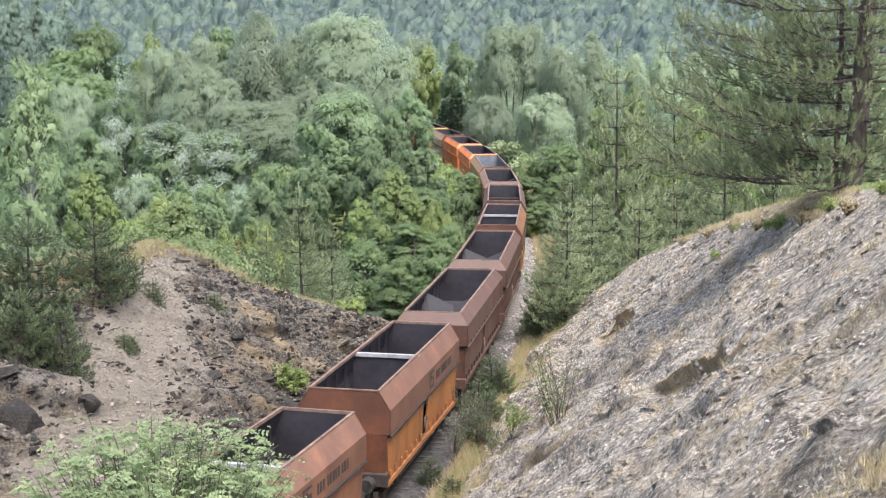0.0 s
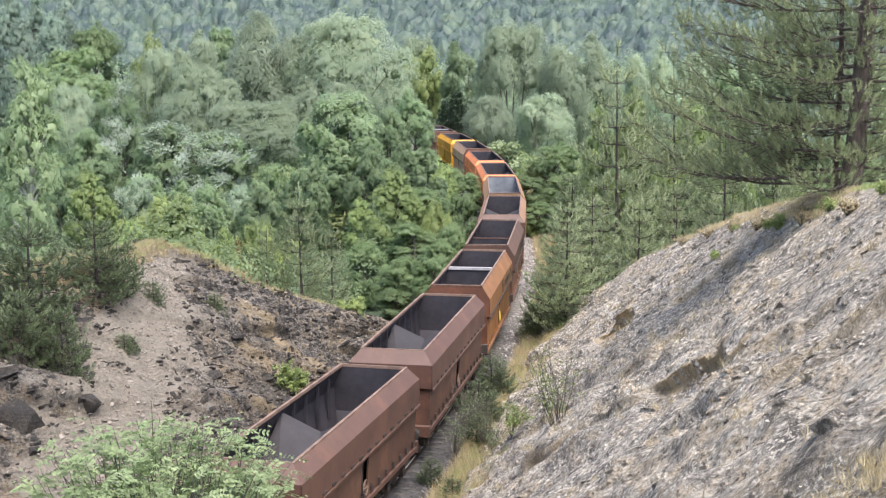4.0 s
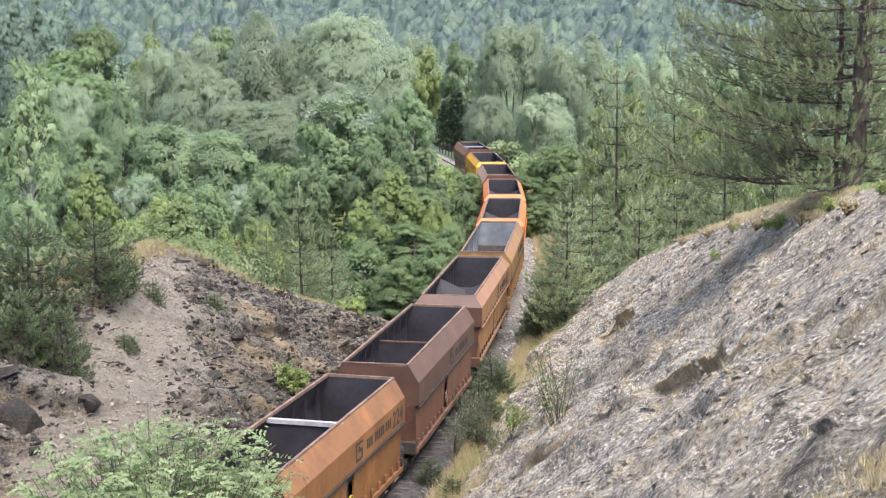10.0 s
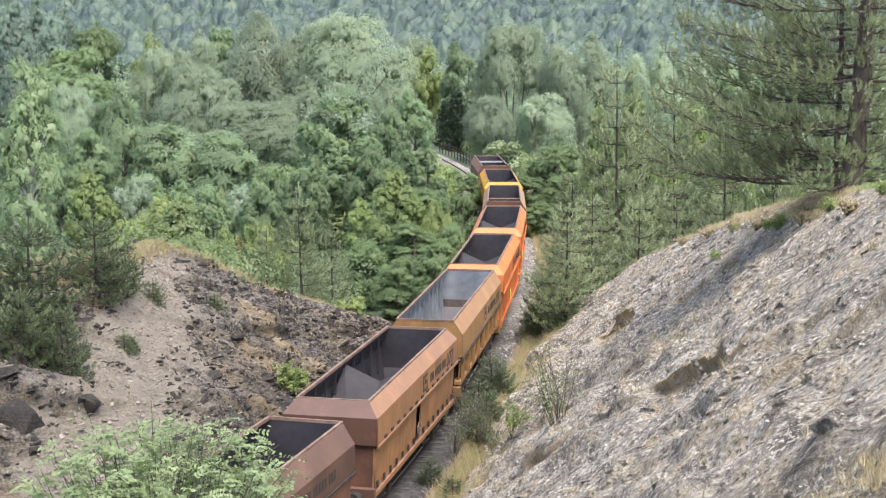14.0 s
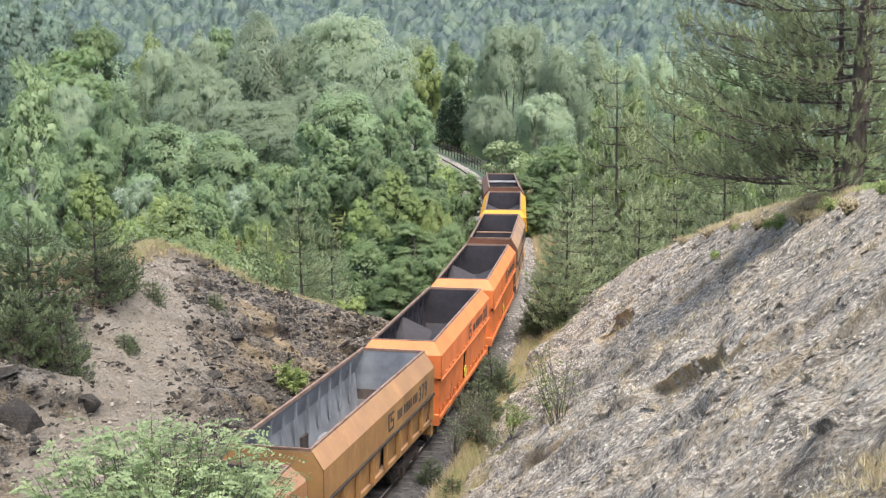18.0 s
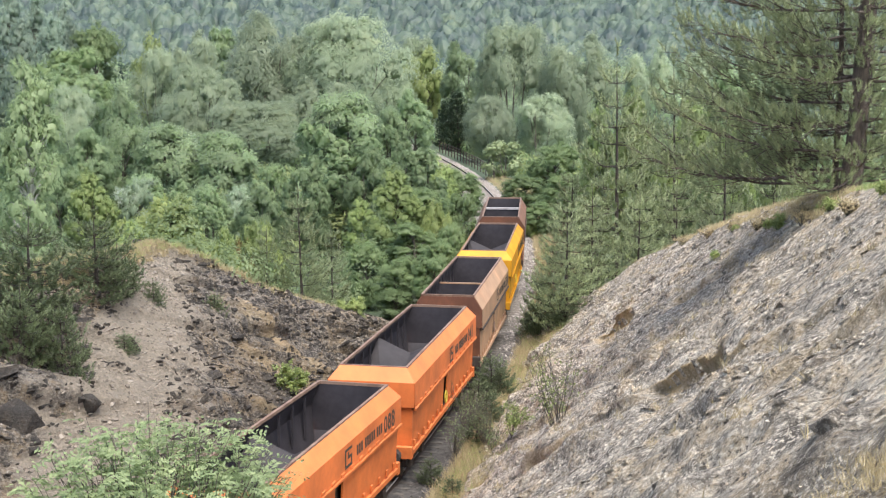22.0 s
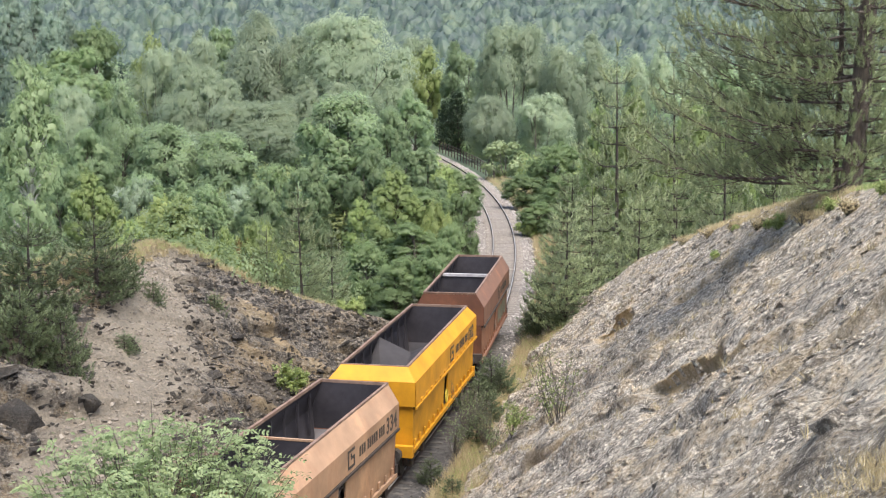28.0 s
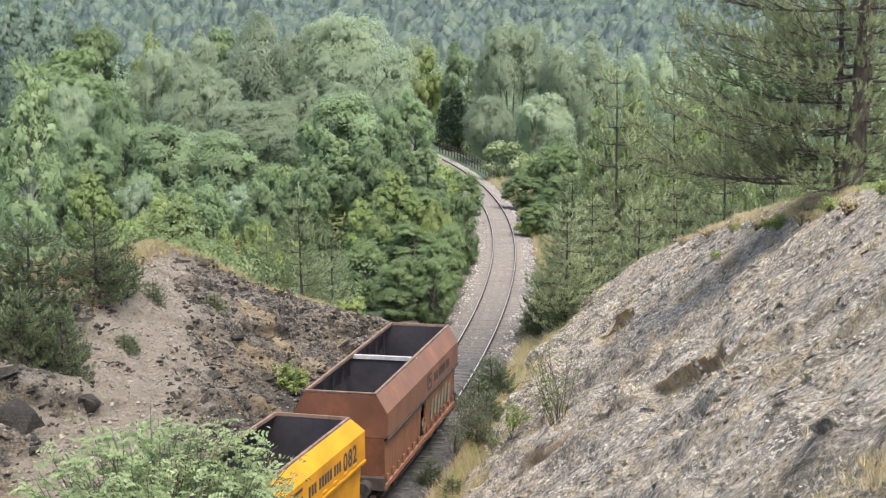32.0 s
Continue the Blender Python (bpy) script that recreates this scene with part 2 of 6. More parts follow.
# ---------------------------------------------------------------- rock faces of the cutting
def along_beds(nodes, links, bed, across, k_along, k_across, detail, cells=False):
    """Noise that is drawn out along the beds of a rock: cycles per metre along and across."""
    co = nodes.new("ShaderNodeTexCoord").outputs["Object"]
    cx = nodes.new("ShaderNodeCombineXYZ")
    third = Vector(bed).cross(Vector(across)).normalized()
    for i, (axis, k) in enumerate(((Vector(bed).normalized(), k_along), (Vector(across).normalized(), k_across), (third, 0.5 * (k_along + k_across)))):
        dt = nodes.new("ShaderNodeVectorMath")
        dt.operation = "DOT_PRODUCT"
        dt.inputs[1].default_value = axis * k
        links.new(co, dt.inputs[0])
        links.new(dt.outputs["Value"], cx.inputs[i])
    if cells:
        wob = nodes.new("ShaderNodeTexNoise")
        wob.inputs["Scale"].default_value, wob.inputs["Detail"].default_value = 1.6, 6
        links.new(cx.outputs[0], wob.inputs["Vector"])
        sh = nodes.new("ShaderNodeVectorMath")
        sh.operation = "MULTIPLY_ADD"
        sh.inputs[1].default_value = (0.22, 0.22, 0.22)
        links.new(wob.outputs["Color"], sh.inputs[0])
        links.new(cx.outputs[0], sh.inputs[2])
        n = nodes.new("ShaderNodeTexVoronoi")
        n.feature = "DISTANCE_TO_EDGE"
        n.inputs["Scale"].default_value = 1.0
        links.new(sh.outputs[0], n.inputs["Vector"])
        return n.outputs["Distance"]
    n = nodes.new("ShaderNodeTexNoise")
    n.inputs["Scale"].default_value, n.inputs["Detail"].default_value, n.inputs["Roughness"].default_value = 1.0, detail, 0.68
    n.inputs["Distortion"].default_value = 0.05
    links.new(cx.outputs[0], n.inputs["Vector"])
    return n.outputs["Fac"]


def rock_material(name, dark, mid_, pale, warm, bed, across, warm_at=0.62, sand=None):
    m, nodes, links, b = mat(name, 0.95)
    n1 = noise_tex(nodes, links, 0.35, 8, 0.65)
    n2 = along_beds(nodes, links, bed, across, 0.55, 1.9, 10)
    n3 = noise_tex(nodes, links, 9.0, 8, 0.7)
    c = ramp(nodes, links, n2, [(0.28, dark), (0.5, mid_), (0.72, pale)])
    c = mixc(nodes, links, ramp(nodes, links, n1, [(warm_at - 0.06, (0, 0, 0)), (warm_at + 0.06, (1, 1, 1))]), c, warm)
    c = mixc(nodes, links, ramp(nodes, links, n3, [(0.40, (0, 0, 0)), (0.75, (0.6, 0.6, 0.6))]), c, mixc(nodes, links, 0.5, c, pale))
    n7 = along_beds(nodes, links, bed, across, 0.14, 0.42, 7)
    c = mixc(nodes, links, ramp(nodes, links, n7, [(0.43, (0.48, 0.48, 0.48)), (0.53, (0, 0, 0))]), c, mixc(nodes, links, 0.55, dark, mid_))
    n5 = noise_tex(nodes, links, 1.7, 9, 0.72)
    c = mixc(nodes, links, ramp(nodes, links, n5, [(0.50, (0, 0, 0)), (0.60, (0.75, 0.75, 0.75))]), c, warm)
    c = mixc(nodes, links, ramp(nodes, links, n5, [(0.38, (0.85, 0.85, 0.85)), (0.48, (0, 0, 0))]), c, dark)
    fl = along_beds(nodes, links, bed, across, 9.5, 13.0, 11)
    some = ramp(nodes, links, noise_tex(nodes, links, 1.1, 7, 0.7), [(0.42, (0.4, 0.4, 0.4)), (0.54, (1, 1, 1))])
    c = mixc(nodes, links, mixc(nodes, links, 1.0, ramp(nodes, links, fl, [(0.525, (0, 0, 0)), (0.58, (1, 1, 1))]), some, "MULTIPLY"), c, pale)
    c = mixc(nodes, links, ramp(nodes, links, fl, [(0.38, (1, 1, 1)), (0.45, (0, 0, 0))]), c, dark)
    gate = ramp(nodes, links, noise_tex(nodes, links, 0.8, 5, 0.6), [(0.46, (1, 1, 1)), (0.57, (0, 0, 0))])
    big_c = ramp(nodes, links, along_beds(nodes, links, bed, across, 0.28, 0.75, 6, True), [(0.004, (0.55, 0.55, 0.55)), (0.014, (1, 1, 1))])
    gate_s = ramp(nodes, links, noise_tex(nodes, links, 0.45, 5, 0.6), [(0.48, (1, 1, 1)), (0.60, (0, 0, 0))])
    small_c = ramp(nodes, links, along_beds(nodes, links, bed, across, 0.9, 3.4, 6, True), [(0.012, (0.5, 0.5, 0.5)), (0.04, (1, 1, 1))])
    crack = mixc(nodes, links, 1.0, mixc(nodes, links, gate, big_c, (1.0, 1.0, 1.0)), mixc(nodes, links, gate_s, small_c, (1.0, 1.0, 1.0)), "MULTIPLY")
    seam = ramp(nodes, links, along_beds(nodes, links, bed, across, 0.9, 4.2, 8), [(0.35, (0, 0, 0)), (0.43, (1, 1, 1))])
    c = mixc(nodes, links, seam, mixc(nodes, links, 0.75, c, dark), c)
    c = mixc(nodes, links, crack, tuple(0.8 * q for q in dark), c)
    grit = along_beds(nodes, links, bed, across, 26.0, 44.0, 7)
    c = mixc(nodes, links, ramp(nodes, links, grit, [(0.57, (0, 0, 0)), (0.68, (0.9, 0.9, 0.9))]), c, pale)
    if sand:
        n4 = noise_tex(nodes, links, 0.55, 7, 0.6)
        co = nodes.new("ShaderNodeTexCoord")
        g = nodes.new("ShaderNodeNewGeometry")
        sp = nodes.new("ShaderNodeSeparateXYZ")
        links.new(g.outputs["Normal"], sp.inputs[0])
        at = nodes.new("ShaderNodeAttribute")
        at.attribute_name = "soil"
        ad = nodes.new("ShaderNodeMath")
        links.new(at.outputs["Fac"], ad.inputs[0])
        links.new(n4, ad.inputs[1])
        k = ramp(nodes, links, ad.outputs[0], [(0.86, (0, 0, 0)), (1.1, (1, 1, 1))])
        s_ = mixc(nodes, links, ramp(nodes, links, n3, [(0.35, (0, 0, 0)), (0.7, (1, 1, 1))]), sand, tuple(0.62 * q for q in sand))
        # shade at the bank's foot, darkened into the rock colour where soil nears 0
        foot_shade = ramp(nodes, links, at.outputs["Fac"], [(0.0, (0.8, 0.8, 0.8)), (0.2, (0, 0, 0))])
        c = mixc(nodes, links, foot_shade, c, tuple(1.1 * q for q in dark))
        c = mixc(nodes, links, k, c, s_)
    at = nodes.new("ShaderNodeAttribute")
    at.attribute_name = "fresh"
    n6 = noise_tex(nodes, links, 2.6, 8, 0.68)
    ochre = ramp(nodes, links, n6, [(0.3, (0.36, 0.25, 0.12)), (0.55, (0.66, 0.50, 0.28)), (0.75, (0.80, 0.70, 0.52))])
    c = mixc(nodes, links, at.outputs["Fac"], c, ochre)
    links.new(c, b.inputs["Base Color"])
    ad = nodes.new("ShaderNodeMath")
    links.new(n2, ad.inputs[0])
    links.new(mixc(nodes, links, 0.5, n3, fl), ad.inputs[1])
    a2 = nodes.new("ShaderNodeMath")
    links.new(ad.outputs[0], a2.inputs[0])
    links.new(mixc(nodes, links, 0.5, mixc(nodes, links, crack, (0.0, 0.0, 0.0), (0.4, 0.4, 0.4)), grit), a2.inputs[1])
    ad = a2
    bump(nodes, links, b, ad.outputs[0], 1.0, 0.26)
    return m


M_ROCK = rock_material("grey_limestone", (0.118, 0.102, 0.084), (0.40, 0.352, 0.285), (0.93, 0.85, 0.715), (0.64, 0.505, 0.33), (0.55, -0.58, 0.60), (0.55, 0.78, 0.29), 0.60)
M_SCREE = rock_material("brown_shale", (0.042, 0.037, 0.032), (0.115, 0.10, 0.083), (0.36, 0.32, 0.262), (0.32, 0.24, 0.142), (0.45, 0.85, -0.2), (0.1, 0.2, 0.97), 0.555, sand=(0.39, 0.335, 0.26))
M_CHIP, nodes, links, b = mat("loose_stone", 0.95)
g = nodes.new("ShaderNodeNewGeometry")
links.new(ramp(nodes, links, g.outputs["Random Per Island"], [(0.0, (0.127, 0.109, 0.088)), (0.75, (0.245, 0.208, 0.166)), (1.0, (0.29, 0.255, 0.21))]), b.inputs["Base Color"])
M_PALECHIP, nodes, links, b = mat("pale_broken_stone", 0.95)
g = nodes.new("ShaderNodeNewGeometry")
links.new(ramp(nodes, links, g.outputs["Random Per Island"], [(0.0, (0.22, 0.19, 0.155)), (0.6, (0.42, 0.365, 0.29)), (1.0, (0.62, 0.56, 0.46))]), b.inputs["Base Color"])


def saw(q, sharp=0.12):
    f = q - np.floor(q)
    return np.where(f < sharp, f / sharp, 1 - (f - sharp) / (1 - sharp))


def blocks(u, v, seed):
    """Broken facets: each cell has its own height and tilt, with sharp steps between."""
    u, v = u + 0.35 * fbm(u * 1.3, v * 1.3, seed + 7, 2), v + 0.35 * fbm(u * 1.3, v * 1.3, seed + 9, 2)
    i, j = np.floor(u), np.floor(v)
    best, out = np.full(len(u), 9.0), np.zeros(len(u))
    for a in (-1, 0, 1):
        for b_ in (-1, 0, 1):
            ci, cj = i + a, j + b_
            du, dv = u - ci - hashed(ci, cj, seed), v - cj - hashed(ci, cj, seed + 1)
            r2 = du * du + dv * dv
            h = hashed(ci, cj, seed + 2) * 2 - 1 + (hashed(ci, cj, seed + 3) - 0.5) * du * 1.6 + (hashed(ci, cj, seed + 4) - 0.5) * dv * 1.6
            k = r2 < best
            best, out = np.where(k, r2, best), np.where(k, h, out)
    return out


def broken_edge(s, o, rows, seed):
    """Where a bed has broken off: a step that faces the open end of the cutting, fading out behind. Depth, how fresh the rock is, and how far the lip hangs over."""
    depth, fresh, lean = np.zeros(len(s)), np.zeros(len(s)), np.zeros(len(s))
    for i, (o0, o1, s0, s1, deep, fade, ochre, patch) in enumerate(rows):
        k = (o - o0) / (o1 - o0)
        lip = s0 + (s1 - s0) * k + 0.16 * fbm(o * 1.6, o * 0 + i, seed, 3)
        w = lip - s
        ends = np.clip(k / 0.22, 0, 1) * np.clip((1 - k) / 0.12, 0, 1)
        wall = np.clip(w / 0.36, 0, 1)
        here = deep * ends * wall * wall * (3 - 2 * wall) * np.exp(-np.maximum(w - 0.36, 0) / fade)
        depth = np.maximum(depth, here)
        if deep > 0.2:
            lean += ends * deep * (0.44 * np.exp(-((w + 0.06) / 0.19) ** 2) - 0.14 * np.exp(-((w - 0.24) / 0.15) ** 2))
        spot = np.clip(1.25 - np.maximum(w, 0) / patch + 0.5 * fbm(s * 2.2, o * 2.2, seed + i, 3), 0, 1)
        fresh = np.maximum(fresh, ochre * np.clip(ends * 1.5, 0, 1) * np.where(w > -0.10, spot, 0))
    return depth, fresh, lean


def rock_face(name, side, crest, s0, s1, ds, nv, bed, lift, amount, material, label, over=1.4, soil=None, blocky=0.6, edges=()):
    ss = np.arange(s0, s1, ds)
    t = np.linspace(0, 1, nv)
    sg, tg = np.meshgrid(ss, t, indexing="ij")
    sg, tg = sg.ravel(), tg.ravel()
    oc = np.interp(sg, *crest)
    o = 2.35 + tg * (oc + over - 2.35)
    a = np.interp(sg, S, turn)
    x = np.interp(sg, S, TX) + side * o * np.cos(a)
    y = np.interp(sg, S, TY) - side * o * np.sin(a)
    z = height(x, y, False)
    # bedding: ledges step across the beds and wander along them
    q = bed[0] * sg + bed[1] * o + bed[2] * z
    p = -bed[1] * sg + bed[0] * o
    wq = q + 0.55 * fbm(p * 0.22, q * 0.3, 11, 3) + 0.12 * fbm(p * 0.9, q * 0.9, 12, 3)
    env = np.clip(0.55 + 0.6 * fbm(p * 0.16, q * 0.25, 21, 3), 0.05, 1.4)
    env2 = np.clip(0.5 + 0.8 * fbm(p * 0.5, q * 0.6, 22, 3), 0.0, 1.5)
    d = (0.20 if soil is not None else 0.30) * env * saw(wq / 2.9, 0.10) + 0.16 * env2 * saw(wq / 0.95 + 0.3, 0.22)
    d += blocky * ((0.06 if soil is not None else 0.30) * blocks(p * 0.36, q * 0.55, 41) + 0.18 * blocks(p * 1.0, q * 1.6, 43) + 0.08 * blocks(p * 2.6, q * 3.8, 45))
    d += 0.07 * fbm(sg * 0.4, o * 0.4, 31, 3) + 0.08 * fbm(p * 0.7, q * 2.0, 33, 4, 0.6) + 0.045 * fbm(sg * 3, o * 3, 35, 3, 0.6)
    g2 = d.reshape(len(ss), nv)
    for _ in range(2):
        e = np.pad(g2, 1, mode="edge")
        g2 = (2 * g2 + e[:-2, 1:-1] + e[2:, 1:-1] + e[1:-1, :-2] + e[1:-1, 2:]) / 6
    d = g2.ravel()
    k = np.ones(len(sg))
    if soil is not None:
        k = 1 - 0.62 * np.clip((soil(sg, o) - 0.4) * 2.2, 0, 1)
    if side > 0:
        k = 1 - 0.55 * np.clip((o - oc + 4.5) / 3.0, 0, 1)     # the beds lie flatter under the crest
    edge = np.clip(np.minimum(tg * 14, (1 - tg) * 9), 0, 1) * np.clip((s1 - sg) / 2.0, 0, 1)
    d = (d * k * amount + lift + ((k < 1) * 0.05 if soil is not None else 0.2 * (1 - k))) * edge - 0.30 * (1 - edge)
    cut, fresh, lean = broken_edge(sg, o, edges, 61)
    d = d - cut * edge
    nx, ny, nz = -side * 0.66 * np.cos(a), side * 0.66 * np.sin(a), 0.75
    v = np.stack([x + nx * d - lean * np.sin(a), y + ny * d - lean * np.cos(a), z + nz * d], 1)
    f = grid_faces(len(ss), nv)
    ob = mesh_ob(name, v, f if side < 0 else f[:, ::-1], material)
    fr = ob.data.attributes.new("fresh", "FLOAT", "POINT")
    fr.data.foreach_set("value", fresh.astype(np.float32))
    if soil is not None:
        at = ob.data.attributes.new("soil", "FLOAT", "POINT")
        at.data.foreach_set("value", np.clip(soil(sg, o), 0, 1).astype(np.float32))
    tagged(ob, label, "rock face", kind="structure")
    return v, sg, o, d


def left_soil_shade(s, o):
    """Loose soil lies on the middle of the bank, bare beds show at both sides; near 0 marks the shade painted at the
    foot.
    """
    m = np.exp(-((s + 8.9 + 3.3 * (9.7 - o)) / (3.3 + 0.38 * (10.5 - o)) + 0.6 * fbm(s * 0.5, o * 0.8, 71, 4)) ** 2) * np.clip((o - 2.6) / 1.5, 0, 1) + 0.2 * (1 - np.exp(-((s + 9) / 5.5) ** 2 - ((o - 4.4) / 1.7) ** 2))
    return np.clip(m, 0, 1)


# o from and to, s at both, depth, fading length, how ochre, length of the ochre patch
R_EDGES = ((9.85, 11.9, -24.65, -27.2, 0.42, 2.4, 1.0, 0.55), (8.1, 10.9, -23.3, -26.8, 0.22, 1.0, 0.25, 0.3), (6.3, 7.9, -4.1, -5.4, 0.55, 2.6, 1.0, 1.9), (11.7, 12.4, -27.8, -28.7, 0.22, 1.0, 0.8, 0.3),
           (12.4, 14.3, -31.0, -32.4, 0.14, 1.5, 0.3, 0.4), (12.9, 15.0, -34.5, -36.0, 0.14, 1.2, 0.4, 0.4),
           (8.0, 10.5, -18.0, -19.8, 0.18, 1.5, 0.3, 0.4), (6.0, 8.4, -20.5, -22.4, 0.22, 1.5, 0.5, 0.6), (9.4, 11.6, -12.0, -13.6, 0.18, 1.5, 0.4, 0.5), (5.0, 7.5, -14.0, -15.8, 0.22, 1.5, 0.4, 0.5), (9.5, 12.0, -33.2, -35.0, 0.12, 1.0, 0.3, 0.3))
L_EDGES = ((4.0, 8.0, -3.0, -4.5, 0.2, 1.5, 0.45, 1.4), (4.2, 7.0, -5.5, -6.8, 0.2, 1.5, 0.35, 1.0), (3.6, 5.4, -10.5, -11.0, 0.2, 1.5, 0.3, 0.6))
RV, RS, RO, RD = rock_face("rock_wall_right", 1, R_CREST, -50, 12, 0.085, 150, (0.85, 0.53, 0.0), 0.10, 1.0, M_ROCK, "weathered grey limestone slab of the cutting, split along its beds", blocky=0.5, edges=R_EDGES)
LV, LS, LO, LD = rock_face("rock_wall_left", -1, L_CREST, -40, 9.5, 0.085, 120, (0.30, 0.0, 0.95), 0.06, 0.9, M_SCREE, "brown shale bank of the cutting with loose sandy soil", soil=left_soil_shade, blocky=1.6, edges=L_EDGES)


def slabs(name, v, s, n, keep, side, slope, along, length, depth, thick, proud, material, label):
    """Broken beds: angular plates that stand out of a rock face along its bedding."""
    i = rng.integers(len(v), size=n * 5)
    i = i[keep(i)][:n]
    n = len(i)
    a = np.interp(s[i], S, turn)
    c, h = math.cos(slope), math.sin(slope)
    t = np.stack([np.sin(a), np.cos(a), 0 * a], 1)
    u = np.stack([side * np.cos(a) * c, -side * np.sin(a) * c, 0 * a + h], 1)
    nr = np.stack([-side * np.cos(a) * h, side * np.sin(a) * h, 0 * a + c], 1)
    X = unit(along[0] * t + along[1] * u + rng.normal(0, 0.10, (n, 3)))
    Z = unit(nr + rng.normal(0, 0.16, (n, 3)))
    Y = unit(np.cross(Z, X))
    Z = np.cross(X, Y)
    L = rng.uniform(*length, n) * rng.uniform(0.4, 1, n)
    D = rng.uniform(*depth, n)
    T = rng.uniform(*thick, n) * rng.uniform(0.5, 1, n)
    corner = np.array([(x, y, z) for x in (-0.5, 0.5) for y in (-0.5, 0.5) for z in (-0.5, 0.5)])
    k = corner[None] * (1 + rng.normal(0, 0.22, (n, 8, 3)))
    p = v[i][:, None] + X[:, None] * (k[:, :, 0:1] * L[:, None, None]) + Y[:, None] * (k[:, :, 1:2] * T[:, None, None]) + Z[:, None] * (k[:, :, 2:3] * D[:, None, None] + (proud - 0.5) * D[:, None, None])
    f = np.array([(0, 1, 3, 2), (4, 6, 7, 5), (0, 4, 5, 1), (2, 3, 7, 6), (0, 2, 6, 4), (1, 5, 7, 3)])
    ob = mesh_ob(name, p.reshape(-1, 3), (f[None] + 8 * np.arange(n)[:, None, None]).reshape(-1, 4), material)
    return tagged(ob, label, "rock", kind="stuff")


IN_R = lambda i: (RO[i] > 3.2) & (RO[i] < np.interp(RS[i], *R_CREST) - 0.1)
slabs("rock_ledges", RV, RS, 4200, IN_R, 1, 0.733, (-0.54, 0.84), (0.06, 0.32), (0.14, 0.30), (0.05, 0.16), 0.06, M_ROCK, "small broken limestone ledges along the beds of the slab")
slabs("rock_ledges", RV, RS, 140, IN_R, 1, 0.733, (-0.54, 0.84), (0.3, 0.8), (0.3, 0.5), (0.15, 0.4), 0.05, M_ROCK, "long limestone ledges along the beds of the slab")
slabs("shale_ledges", LV, LS, 3800, lambda i: (left_soil_shade(LS[i], LO[i]) < 0.75) & (LO[i] > 3.2) & (LO[i] < np.interp(LS[i], *L_CREST)), -1, 0.704, (0.93, -0.30), (0.06, 0.4), (0.15, 0.3), (0.04, 0.15), 0.14, M_SCREE, "broken shale plates sticking out of the bank")
slabs("shale_ledges", LV, LS, 150, lambda i: (left_soil_shade(LS[i], LO[i]) < 0.6) & (LO[i] > 3.2) & (LO[i] < np.interp(LS[i], *L_CREST)), -1, 0.704, (0.93, -0.30), (0.3, 1.1), (0.4, 0.7), (0.12, 0.35), 0.12, M_SCREE, "thick shale beds standing out of the bank")
slabs("buried_stones", LV, LS, 900, lambda i: (left_soil_shade(LS[i], LO[i]) >= 0.6), -1, 0.704, (0.93, -0.30), (0.05, 0.3), (0.1, 0.2), (0.05, 0.14), 0.18, M_CHIP, "flat stones half buried in the loose soil")


def stone_mesh(name, seed, flat=0.5):
    r = np.random.default_rng(seed)
    bm = bmesh.new()
    for _ in range(18):
        d = unit(r.normal(0, 1, 3)) * r.uniform(0.8, 1.15)
        bm.verts.new((d[0] * 1.2, d[1] * 0.9, d[2] * 1.3 * flat))
    bmesh.ops.convex_hull(bm, input=bm.verts[:])
    bmesh.ops.delete(bm, geom=[v for v in bm.verts if not v.link_faces], context="VERTS")
    bmesh.ops.bevel(bm, geom=bm.edges[:], offset=0.05, segments=1, affect="EDGES")
    me = bpy.data.meshes.new(name)
    bm.to_mesh(me)
    bm.free()
    return me


STONES = [stone_mesh("boulder", k, 0.6) for k in range(5)]
for me in STONES:
    me.materials.append(M_ROCK)


def boulders(rows, label, lean=30, material=None):
    for x, y, z, r in rows:
        b_ = new("boulder", STONES[int(rng.integers(5))])
        b_.matrix_basis = pose(x, y, z, rng.uniform(-25, 25), lean, rng.uniform(0, 360))
        b_.scale = (r, r, r)
        if material:
            b_.material_slots[0].link = "OBJECT"
            b_.material_slots[0].material = material
        tagged(b_, label, "rock", "boulders on the banks")


def on_face(v, n, keep):
    """Random surface points of a rock face."""
    i = rng.integers(len(v), size=n * 4)
    p = v[i]
    p = p[keep(p)][:n]
    return p + rng.normal(0, 0.07, p.shape) * (1, 1, 0.3)


def chips(name, pts, r0, r1, material, label):
    """Loose angular stones, strewn."""
    n = len(pts)
    base = np.array([(1, 0, -0.3), (-0.5, 0.9, -0.3), (-0.6, -0.8, -0.3), (0.2, 0.1, 0.55), (-0.4, 0.2, 0.35)])
    fs = np.array([(0, 1, 3), (1, 4, 3), (1, 2, 4), (2, 3, 4), (2, 0, 3), (0, 2, 1)])
    r = rng.uniform(r0, r1, n) * rng.uniform(0.5, 1.0, n)
    th = rng.uniform(0, 6.283, n)
    b_ = base[None] * rng.uniform(0.7, 1.3, (n, 5, 3)) * r[:, None, None] * np.array((1, 1, 0.7))
    c, s = np.cos(th)[:, None], np.sin(th)[:, None]
    v = np.stack([b_[:, :, 0] * c - b_[:, :, 1] * s, b_[:, :, 0] * s + b_[:, :, 1] * c, b_[:, :, 2]], 2) + pts[:, None, :]
    ob = mesh_ob(name, v.reshape(-1, 3), (fs[None] + 5 * np.arange(n)[:, None, None]).reshape(-1, 3), material)
    return tagged(ob, label, "stones", kind="stuff")


